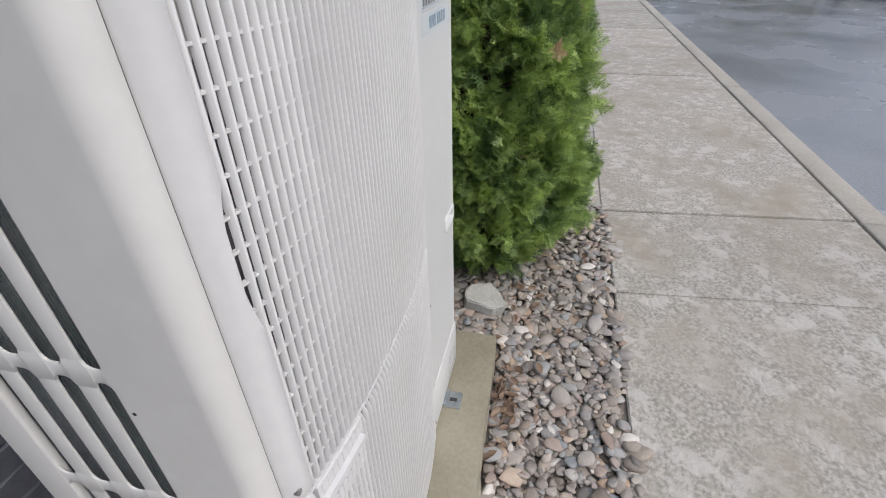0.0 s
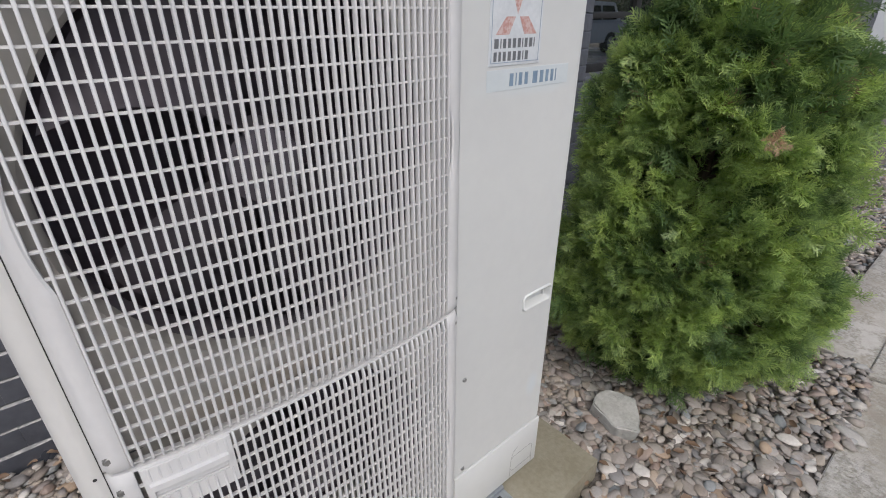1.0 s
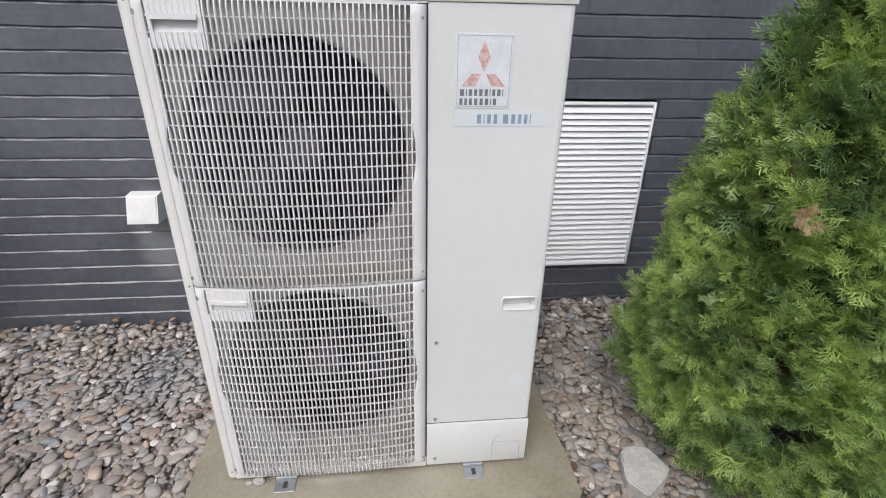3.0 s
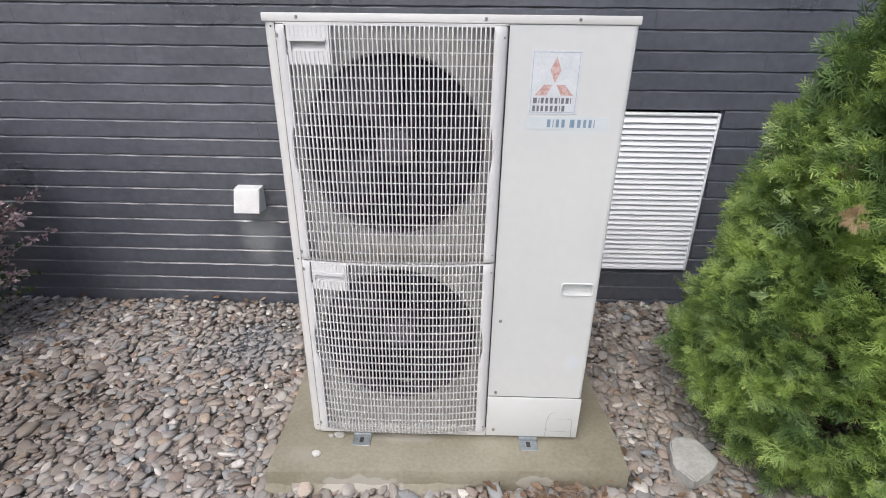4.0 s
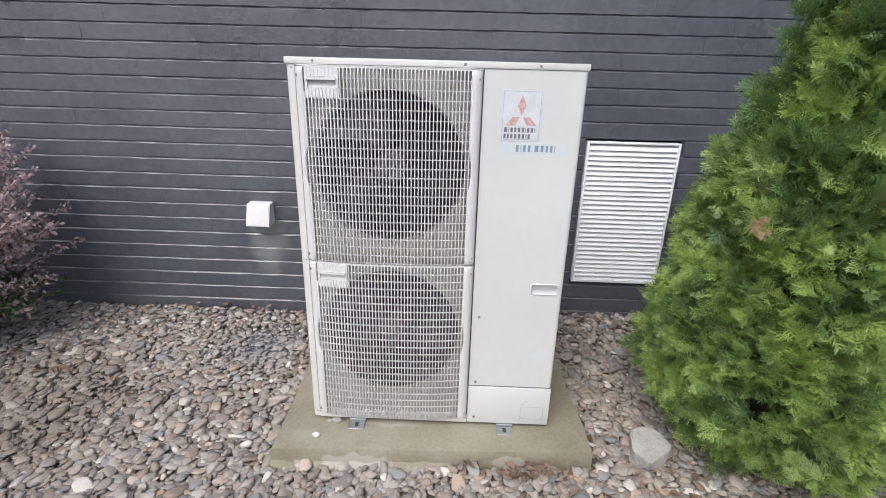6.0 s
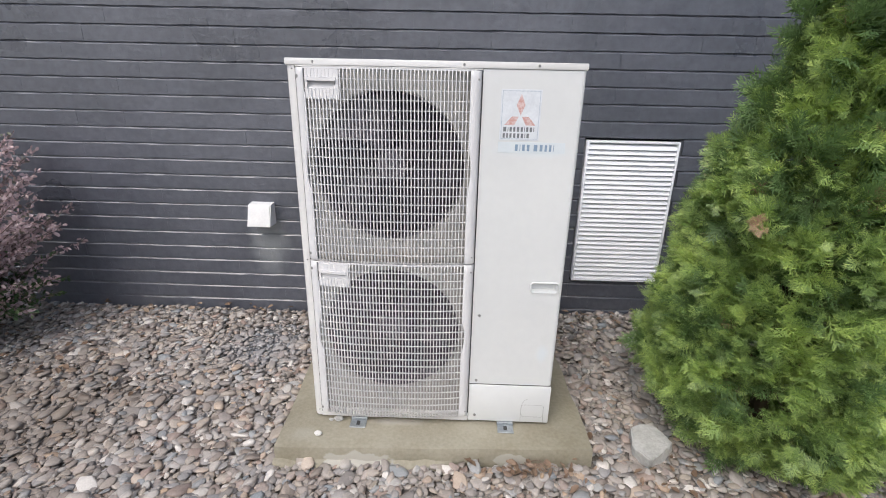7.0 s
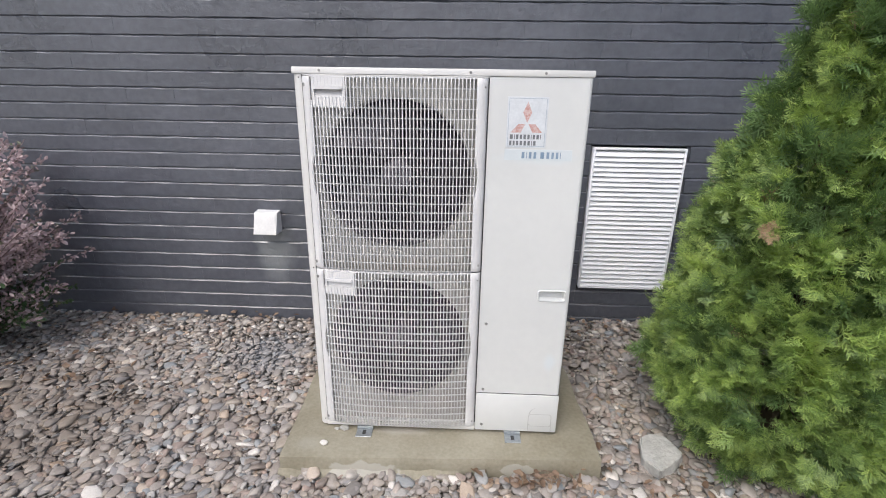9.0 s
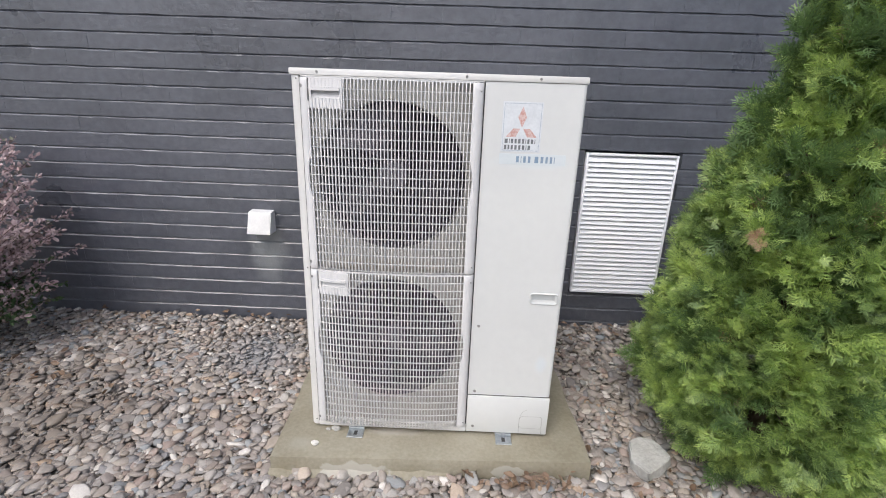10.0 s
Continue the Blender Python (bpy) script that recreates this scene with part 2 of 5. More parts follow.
paint_cream = surface("cream_enamel", (0.64, 0.635, 0.62), (0.70, 0.695, 0.68), (0.35, 0.5), 4, 40, 0.3, 0.04, 300, 0.001)
paint_panel = surface("pale_panel_enamel", (0.60, 0.613, 0.61), (0.65, 0.662, 0.655), (0.5, 0.62), 2.5, 30, 0.3, 0.03, 300, 0.001,
                      stains=(((0.80, 0.0, 1.195), (0.16, 0.2, 0.03), (0.60, 0.67, 0.70), 0.5), ((0.90, 0.0, 0.42), (0.03, 0.1, 0.05), (0.62, 0.69, 0.74), 0.5)))
paint_grille = surface("white_grille_plastic", (0.63, 0.627, 0.632), (0.70, 0.698, 0.702), (0.35, 0.55), 5, 60, 0.3, 0.04, 250, 0.001)
plate_grey = surface("dusty_beige_plate", (0.40, 0.385, 0.36), (0.50, 0.485, 0.455), (0.5, 0.7), 5, 50, 0.4, 0.08, 120, 0.002,
                     stains=(((0.32, 0.0, 0.80), (0.30, 0.2, 0.035), (0.36, 0.31, 0.25), 0.6),))
fan_dark = surface("dark_fan_plastic", (0.132, 0.116, 0.138), (0.172, 0.153, 0.180), (0.4, 0.6), 6, 60, 0.4, 0.06, 120, 0.002)
# shade of hollows put into the colour, for sheets behind fans, slats and panes
cavity_shade = surface("cavity_shade_colour", (0.115, 0.094, 0.120), (0.155, 0.130, 0.160), (0.7, 0.9), 6, 40, 0.3, 0.0)
coil_metal = surface("grey_coil_fins", (0.26, 0.29, 0.32), (0.38, 0.41, 0.44), (0.4, 0.6), 5, 200, 0.5, 0.3, 400, 0.002, metal=0.5)
steel = surface("galvanised_steel", (0.32, 0.35, 0.37), (0.45, 0.48, 0.50), (0.35, 0.55), 30, 120, 0.4, 0.1, 200, 0.001, metal=0.75)
screw_metal = surface("dull_screw_metal", (0.24, 0.24, 0.24), (0.36, 0.36, 0.35), (0.35, 0.5), 60, 300, 0.4, 0.1, 400, 0.001, metal=0.7)
gap_dark = surface("dark_seam", (0.03, 0.03, 0.03), (0.06, 0.06, 0.06), (0.8, 0.9), 30, 100, 0.4, 0.0)
label_white = surface("white_label", (0.58, 0.61, 0.64), (0.68, 0.71, 0.74), (0.3, 0.4), 25, 120, 0.5, 0.0)
label_black = surface("label_black_print", (0.12, 0.13, 0.145), (0.18, 0.19, 0.20), (0.4, 0.5), 40, 150, 0.4, 0.0)
label_red = surface("faded_red_print", (0.50, 0.27, 0.24), (0.62, 0.49, 0.47), (0.4, 0.5), 90, 260, 0.5, 0.0, contrast=(0.42, 0.58))
label_blue = surface("blue_print", (0.17, 0.25, 0.35), (0.25, 0.34, 0.44), (0.4, 0.5), 40, 150, 0.4, 0.0)
label_pale = surface("pale_blue_strip", (0.575, 0.63, 0.655), (0.625, 0.67, 0.69), (0.35, 0.45), 25, 120, 0.4, 0.0)
concrete_pad = surface("olive_stained_concrete", (0.23, 0.205, 0.145), (0.34, 0.315, 0.245), (0.7, 0.9), 5, 70, 0.35, 0.35, 140, 0.004,
                       stains=(((0.20, -0.168, 0.028), (0.22, 0.06, 0.042), (0.47, 0.45, 0.40), 0.8), ((0.80, -0.143, 0.034), (0.10, 0.06, 0.036), (0.45, 0.43, 0.375), 0.75),
                               ((0.33, -0.01, 0.085), (0.14, 0.03, 0.03), (0.48, 0.45, 0.40), 0.6), ((-0.02, -0.10, 0.085), (0.07, 0.05, 0.03), (0.36, 0.34, 0.28), 0.5)))
brick_paint = surface("dark_slate_paint_on_brick", (0.058, 0.064, 0.081), (0.104, 0.112, 0.137), (0.26, 0.40), 2.2, 26, 0.45, 0.55, 38, 0.006, rand="object", amount=0.025, gloss=1.0,
                      stains=(((-0.54, 1.04, 0.47), (0.13, 0.3, 0.24), (0.27, 0.29, 0.30), 0.7),))
mortar_paint = surface("dark_slate_paint_on_mortar", (0.075, 0.081, 0.095), (0.105, 0.112, 0.128), (0.32, 0.5), 2.2, 45, 0.4, 0.6, 60, 0.006,
                       stains=(((-0.54, 1.04, 0.47), (0.13, 0.3, 0.24), (0.27, 0.29, 0.30), 0.7),))
louver_white = surface("white_aluminium", (0.80, 0.82, 0.86), (0.85, 0.87, 0.90), (0.3, 0.45), 6, 60, 0.3, 0.03, 200, 0.001)
vent_plastic = surface("weathered_white_plastic", (0.70, 0.70, 0.70), (0.80, 0.80, 0.79), (0.35, 0.5), 20, 90, 0.4, 0.05, 150, 0.001)
walk_concrete = walk_material("scaled_walk_concrete")
curb_concrete = surface("curb_concrete", (0.34, 0.315, 0.27), (0.46, 0.435, 0.39), (0.7, 0.9), 3, 70, 0.45, 0.5, 90, 0.006, rand="object", amount=0.05)
asphalt = surface("damp_asphalt", (0.21, 0.218, 0.232), (0.31, 0.321, 0.338), (0.05, 0.40), 0.5, 60, 0.35, 0.25, 160, 0.004)
soil = surface("dark_grit_soil", (0.12, 0.105, 0.09), (0.22, 0.195, 0.17), (0.85, 0.95), 9, 80, 0.5, 0.8, 90, 0.01,
               stains=(((-0.47, 0.62, 0.02), (0.30, 0.30, 0.3), (0.27, 0.28, 0.30), 0.8),))
pebbles_loose = pebble_material("pebbles_mixed", "object")
pebbles_mass = pebble_material("pebbles_mixed_mass", "island")
rock_grey = surface("pale_grey_limestone", (0.36, 0.355, 0.33), (0.52, 0.515, 0.49), (0.7, 0.9), 12, 70, 0.45, 0.6, 60, 0.006)
chip_white = surface("white_stone_chip", (0.62, 0.60, 0.56), (0.74, 0.72, 0.69), (0.5, 0.7), 30, 120, 0.5, 0.2, 150, 0.002)
bark = surface("brown_bark", (0.07, 0.05, 0.035), (0.15, 0.11, 0.08), (0.8, 0.95), 12, 60, 0.5, 0.6, 60, 0.006)
cedar_green = leaf_material("cedar_sprays", [(0.0, (0.098, 0.150, 0.050)), (0.35, (0.165, 0.235, 0.076)), (0.7, (0.25, 0.325, 0.098)), (1.0, (0.335, 0.41, 0.122))], through=0.72, rough=0.45)
# darker greens put the crown's inner shade into the colour; browns are dead sprays
cedar_shade_tone = leaf_material("shade_toned_cedar_sprays", [(0.0, (0.06, 0.10, 0.035)), (0.5, (0.09, 0.15, 0.05)), (0.88, (0.12, 0.19, 0.06)), (1.0, (0.19, 0.13, 0.08))], through=0.6)
cedar_brown = leaf_material("dead_cedar_sprays", [(0.0, (0.30, 0.19, 0.12)), (0.5, (0.42, 0.28, 0.18)), (1.0, (0.55, 0.39, 0.26))])
barberry_leaf = leaf_material("barberry_leaves", [(0.0, (0.10, 0.12, 0.07)), (0.25, (0.27, 0.195, 0.20)), (0.6, (0.42, 0.325, 0.335)), (1.0, (0.56, 0.46, 0.465))], scale=6.0, through=0.3)
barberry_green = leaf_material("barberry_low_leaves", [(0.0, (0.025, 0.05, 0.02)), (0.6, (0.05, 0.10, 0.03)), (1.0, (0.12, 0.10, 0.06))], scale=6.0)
litter_brown = leaf_material("dry_leaf_litter", [(0.0, (0.11, 0.07, 0.045)), (0.5, (0.20, 0.13, 0.085)), (1.0, (0.30, 0.22, 0.15))], through=0.05)
black_plastic = surface("black_lamp_plastic", (0.012, 0.012, 0.013), (0.025, 0.025, 0.027), (0.35, 0.5), 20, 80, 0.4, 0.05, 120, 0.001)
frame_dark = surface("dark_bronze_frame", (0.03, 0.03, 0.032), (0.05, 0.05, 0.052), (0.35, 0.5), 10, 60, 0.4, 0.03, 120, 0.001, metal=0.4)
white_siding = surface("white_painted_siding", (0.74, 0.74, 0.73), (0.82, 0.82, 0.81), (0.5, 0.7), 1, 20, 0.3, 0.1, 20, 0.004)
far_leaves = leaf_material("far_leaves", [(0.0, (0.02, 0.035, 0.012)), (0.5, (0.045, 0.075, 0.022)), (1.0, (0.085, 0.11, 0.035))], scale=0.6)
car_white = surface("white_car_paint", (0.74, 0.75, 0.76), (0.78, 0.79, 0.80), (0.12, 0.2), 2, 20, 0.2, 0.0)
rubber = surface("black_rubber", (0.015, 0.015, 0.015), (0.03, 0.03, 0.03), (0.7, 0.85), 10, 60, 0.4, 0.1, 120, 0.002)
car_grey_trim = surface("dark_grey_trim", (0.05, 0.05, 0.055), (0.08, 0.08, 0.085), (0.4, 0.5), 10, 60, 0.3, 0.0)
red_leaves_far = surface("red_shrub_leaves_far", (0.16, 0.05, 0.045), (0.26, 0.09, 0.08), (0.6, 0.8), 3, 20, 0.5, 0.0)


def glass_material(name, tint, rough):
    mt = bpy.data.materials.new(name)
    mt.use_nodes = True
    b = mt.node_tree.nodes["Principled BSDF"]
    b.inputs["Base Color"].default_value = (*tint, 1)
    b.inputs["Roughness"].default_value = rough
    b.inputs["Specular IOR Level"].default_value = 0.9
    b.inputs["IOR"].default_value = 1.9
    b.inputs["Coat Weight"].default_value = 1.0
    b.inputs["Coat Roughness"].default_value = 0.0
    return mt


tinted_glass = glass_material("reflective_tinted_glass", (0.012, 0.015, 0.014), 0.02)
# pale base colour holds the bright sky the lamp face mirrors
lamp_glass = glass_material("sky_pale_lamp_glass", (0.75, 0.76, 0.76), 0.05)


# ---- ground, road and walk ----
ROAD_Z, WALK_Z, PAD_Z = -0.085, 0.045, 0.085
PAD_TURN = 2.2


def step01(a, b, x):
    s = np.clip((np.asarray(x, dtype=float) - a) / (b - a), 0, 1)
    return s * s * (3 - 2 * s)


def bed_height(x, y):
    """The lie of the gravel bed."""
    return 0.012 + 0.022 * step01(0.2, 1.04, y) + 0.05 * step01(0.8, 1.4, x) * step01(0.1, 1.0, y) + 0.036 * step01(-0.25, -0.55, y)


def make_ground():
    bm = bmesh.new()
    s = [bm.verts.new(p) for p in ((-600, -600, ROAD_Z), (600, -600, ROAD_Z), (600, 600, ROAD_Z), (-600, 600, ROAD_Z))]
    bm.faces.new(s)
    tagged(part("ground", bm, asphalt), "damp grey asphalt parking lot beside the walk", "ground", kind="structure")
    bm = bmesh.new()
    xs, ys = np.linspace(-6, 14, 81), np.linspace(-0.6, 1.1, 18)
    grid = [[bm.verts.new((x, y, float(bed_height(x, y)) - 0.012)) for x in xs] for y in ys]
    for j in range(len(ys) - 1):
        for i in range(len(xs) - 1):
            bm.faces.new((grid[j][i], grid[j][i + 1], grid[j + 1][i + 1], grid[j + 1][i]))
    tagged(part("ground_bed", bm, soil), "dark gritty soil under the gravel bed", "ground", kind="structure")


def make_walk():
    walk_slabs = new("pavement")
    tagged(walk_slabs, "worn scaled concrete sidewalk in cast slabs", "sidewalk", kind="structure")
    joints = [-5.5, -3.9, -2.1, -0.2, 1.51, 2.26, 4.02, 5.5, 7.2, 8.7, 10.25, 12.6]
    for i, (a, b) in enumerate(zip(joints, joints[1:])):
        near = -0.585 if b < 2.3 else -0.565
        skew = 0.12 if 1.0 < a < 5.0 else 0.02
        outline = [(a + 0.004, near), (a + 0.004 + skew, -1.862), (b - 0.004 + (0.12 if 1.0 < b < 5.0 else 0.02), -1.862), (b - 0.004, near)]
        bm = bmesh.new()
        prism(bm, outline, -0.10, WALK_Z + (0.004 if i % 2 else 0.0))
        bmesh.ops.bevel(bm, geom=[e for e in bm.edges if min(v.co.z for v in e.verts) > 0], offset=0.004, segments=2, affect="EDGES")
        part("slab", bm, walk_concrete, walk_slabs)
    bm = bmesh.new()
    box(bm, -5.5, 12.6, -1.86, -0.60, -0.09, 0.030)
    part("joint_bed", bm, soil, walk_slabs)
    bm = bmesh.new()
    prism(bm, [(12.62, -0.58), (12.62, -1.862), (13.2, -1.862)] + [(13.2 + 1.13 * math.sin(t), -0.73 - 1.13 * math.cos(t)) for t in np.linspace(0.1, math.pi / 2, 8)] + [(14.33, -0.58)], -0.1, WALK_Z - 0.01)
    tagged(part("pavement_end", bm, rock_grey), "gritty planted corner at the end of the walk", "planting bed", kind="structure")
    strip = new("pavement_strip")
    tagged(strip, "narrow concrete strip between walk and shrubs", "sidewalk", kind="structure")
    for a, b in ((2.34, 3.74), (3.75, 5.1)):
        bm = bmesh.new()
        box(bm, a, b, -0.5645, -0.36, -0.05, WALK_Z - 0.002, 0.004, 2)
        part("slab", bm, walk_concrete, strip)
    curb = new("curb")
    tagged(curb, "pale cast concrete curb along the parking lot", "curb", kind="structure")
    edges = [-6.0, -3.2, -0.4, 2.36, 5.12, 7.9, 10.6, 13.2]
    for a, b in zip(edges, edges[1:]):
        bm = bmesh.new()
        box(bm, a + 0.004, b - 0.004, -2.03, -1.872, -0.2, WALK_Z + 0.006, 0.014, 3)
        part("curb_stone", bm, curb_concrete, curb)
    bm = bmesh.new()
    bend = [(13.2 + 1.3 * math.sin(t), -0.73 - 1.3 * math.cos(t)) for t in np.linspace(0, math.pi / 2, 9)]
    back = [(13.2 + 1.14 * math.sin(t), -0.73 - 1.14 * math.cos(t)) for t in np.linspace(math.pi / 2, 0, 9)]
    prism(bm, bend + [(14.5, 2.5), (14.34, 2.5)] + back, -0.2, WALK_Z + 0.006)
    part("curb_return", bm, curb_concrete, curb)


# ---- painted brick wall ----
WALL_Y, COURSE, BRICK, JOINT_Z = 1.045, 0.0855, 0.2645, 0.0175
VENT = (1.243, 1.752, 0.288, 1.126)
WINDOW = (2.51, 5.2, 0.98, 2.5)
WALL_X, WALL_TOP = (-7.0, 9.0), 3.4


def make_wall():
    wall = new("wall_north")
    tagged(wall, "brick facade painted dark slate grey", "wall", kind="structure")
    bm = bmesh.new()
    x0, x1 = WALL_X
    a, b, c, d = VENT
    e, f, g, h = WINDOW
    for xx0, xx1, zz0, zz1 in ((x0, a, -0.3, WALL_TOP), (a, b, -0.3, c), (a, b, d, WALL_TOP), (b, e, -0.3, WALL_TOP),
                               (e, f, -0.3, g), (e, f, h, WALL_TOP), (f, x1, -0.3, WALL_TOP)):
        box(bm, xx0, xx1, WALL_Y, WALL_Y + 0.24, zz0, zz1)
    part("mortar", bm, mortar_paint, wall)
    bm = bmesh.new()
    box(bm, x0 - 0.1, x1 + 0.1, WALL_Y + 0.1, WALL_Y + 6.0, WALL_TOP, WALL_TOP + 0.2)
    for xx in (x0, x1 - 0.24):
        box(bm, xx, xx + 0.24, WALL_Y + 0.24, WALL_Y + 6.0, -0.3, WALL_TOP)
    box(bm, x0, x1, WALL_Y + 5.76, WALL_Y + 6.0, -0.3, WALL_TOP)
    tagged(part("wall_rear", bm, mortar_paint), "plain dark outer walls and roof of the building", "wall", kind="structure")
    return wall


def brick_geometry(length, height, proud, rnd, cuts=4):
    """A painted brick with wavering, softly filled edges; the top slopes back like struck mortar."""
    verts, faces = [], []
    for c in range(cuts + 1):
        x = length * c / cuts
        end = c in (0, cuts)
        wave = [0.0 if end else rnd.uniform(-0.0022, 0.0022) for k in range(2)]
        push = rnd.uniform(-0.0007, 0.0007)
        for y, z in ((0.004, 0.0), (-proud + 0.004 + push, wave[0]), (-proud + push, 0.0022 + wave[0]), (-proud + push, height - 0.008 + wave[1]),
                     (-proud + 0.007 + push, height + wave[1] * 0.6), (0.004, height)):
            verts.append((x, y + (0.0016 if end and y < 0 else 0.0), z))
    for c in range(cuts):
        a, b = c * 6, c * 6 + 6
        faces += [(a + k, b + k, b + k + 1, a + k + 1) for k in range(5)]
    e = cuts * 6
    faces += [(0, 1, 4, 5), (1, 2, 3, 4), (e + 5, e + 4, e + 1, e), (e + 4, e + 3, e + 2, e + 1)]
    return verts, faces


def make_bricks(wall):
    rnd = random.Random(4)
    cache, rest_v, rest_f = {}, [], []
    singles = 0
    for row in range(-1, int((WALL_TOP - JOINT_Z) / COURSE)):
        z = JOINT_Z + row * COURSE
        start = -0.877 - (0.5 * BRICK if row % 2 else 0.0) - BRICK * 30
        spans = [WALL_X]
        for a, b, c, d in (VENT, WINDOW):
            if z + COURSE > c + 0.02 and z < d - 0.02:
                spans = [s for lo, hi in spans for s in ((lo, min(hi, a)), (max(lo, b), hi)) if s[1] - s[0] > 0.03]
        for lo, hi in spans:
            k = math.floor((lo - start) / BRICK)
            while start + k * BRICK < hi:
                p, q = max(lo, start + k * BRICK), min(hi, start + (k + 1) * BRICK)
                k += 1
                if q - p < 0.03:
                    continue
                gap = 0.0004
                key = (round(q - p - gap, 3), rnd.randrange(8))
                place = Vector((p + gap / 2, WALL_Y, z + 0.001))
                if -1.35 < p < 2.6 and z < 1.75 and singles < 300:
                    if key not in cache:
                        cache[key] = fast_mesh("brick", *brick_geometry(key[0], COURSE - 0.002, 0.011, rnd), brick_paint, wall, smooth=False)
                        ob = cache[key]
                        ob.matrix_basis = Matrix.Translation(place)
                    else:
                        ob = again("brick", cache[key], Matrix.Translation(place), wall)
                    ob.location.y += rnd.uniform(-0.0006, 0.0006)
                    ob.rotation_euler = (0, radians(rnd.uniform(-0.1, 0.1)), 0)
                    singles += 1
                else:
                    base = len(rest_v)
                    dy, L = rnd.uniform(-0.0006, 0.0006), q - p - gap
                    bv, bf = brick_geometry(L, COURSE - 0.002, 0.011, rnd)
                    rest_v.extend((place.x + x, place.y + y + dy, place.z + zz) for x, y, zz in bv)
                    rest_f.extend(tuple(base + k for k in face) for face in bf)
    ob = fast_mesh("brickwork", rest_v, rest_f, brick_paint, wall, smooth=False)
    tagged(ob, "further painted bricks", kind="stuff")


def make_window():
    a, b, c, d = WINDOW
    win = thing("window_1", "dark framed window with reflective tinted glass", "window", at=(a, WALL_Y + 0.09, c), kind="structure")
    w, h = b - a, d - c
    bm = bmesh.new()
    box(bm, 0, w, 0, 0.06, 0, 0.05, 0.004)
    box(bm, 0, w, 0, 0.06, h - 0.05, h, 0.004)
    box(bm, 0, 0.05, 0.002, 0.058, 0.05, h - 0.05, 0.004)
    box(bm, w - 0.05, w, 0.002, 0.058, 0.05, h - 0.05, 0.004)
    part("window_frame", bm, frame_dark, win)
    for x in (0.62, 1.7):
        bm = bmesh.new()
        box(bm, x - 0.03, x + 0.03, -0.004, 0.05, 0.05, h - 0.05, 0.004)
        part("mullion", bm, frame_dark, win)
    bm = bmesh.new()
    box(bm, 0.05, w - 0.05, -0.002, 0.048, 0.29, 0.325, 0.004)
    part("transom", bm, frame_dark, win)
    for x0, x1 in ((0.05, 0.59), (0.65, 1.67), (1.73, w - 0.05)):
        bm = bmesh.new()
        box(bm, x0, x1, 0.022, 0.028, 0.05, h - 0.05)
        part("pane", bm, tinted_glass, win)
    bm = bmesh.new()
    box(bm, -0.02, w + 0.02, -0.10, 0.06, -0.05, -0.003, 0.006)
    part("window_sill", bm, brick_paint, win)
    # dark sheet behind the panes, the unlit room's shade put into its colour
    bm = bmesh.new()
    box(bm, 0.0, w, 0.10, 0.12, 0, h)
    part("dark_interior", bm, cavity_shade, win)


# ---- wall vent and dryer hood ----
def make_louver():
    x0, x1, z0, z1 = 1.250, 1.745, 0.300, 1.115
    vent = thing("louver_vent", "white aluminium louvred vent set in the dark brick", "vent", at=(x0, WALL_Y - 0.03, z0))
    w, h = x1 - x0, z1 - z0
    bm = bmesh.new()
    box(bm, 0, 0.012, 0, 0.06, 0, h, 0.002)
    box(bm, w - 0.012, w, 0, 0.06, 0, h, 0.002)
    box(bm, 0.012, w - 0.012, 0.001, 0.06, h - 0.012, h, 0.002)
    box(bm, 0.012, w - 0.012, 0.001, 0.06, 0, 0.010, 0.002)
    part("frame", bm, louver_white, vent)
    # dark sheet added behind the slats in place of the hollow's shade
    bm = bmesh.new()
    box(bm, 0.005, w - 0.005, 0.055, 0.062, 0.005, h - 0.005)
    part("backing", bm, cavity_shade, vent)
    n = 29
    pitch = (h - 0.03) / n
    first = None
    for i in range(n):
        m = Matrix.Translation((0, 0, 0.012 + i * pitch))
        if first is None:
            bm = bmesh.new()
            side = [(0.0, 0.0), (0.012, pitch * 0.80), (0.034, pitch + 0.004), (0.036, pitch + 0.001), (0.015, pitch * 0.74), (0.0025, 0.0)]
            a = [bm.verts.new((0.0125, y, z)) for y, z in side]
            b = [bm.verts.new((w - 0.0125, y, z)) for y, z in side]
            for k in range(len(side)):
                j = (k + 1) % len(side)
                bm.faces.new((a[k], a[j], b[j], b[k]))
            bm.faces.new(a)
            bm.faces.new(list(reversed(b)))
            bmesh.ops.recalc_face_normals(bm, faces=bm.faces)
            first = part("slat", bm, louver_white, vent)
            first.matrix_basis = m
        else:
            again("slat", first, m, vent)


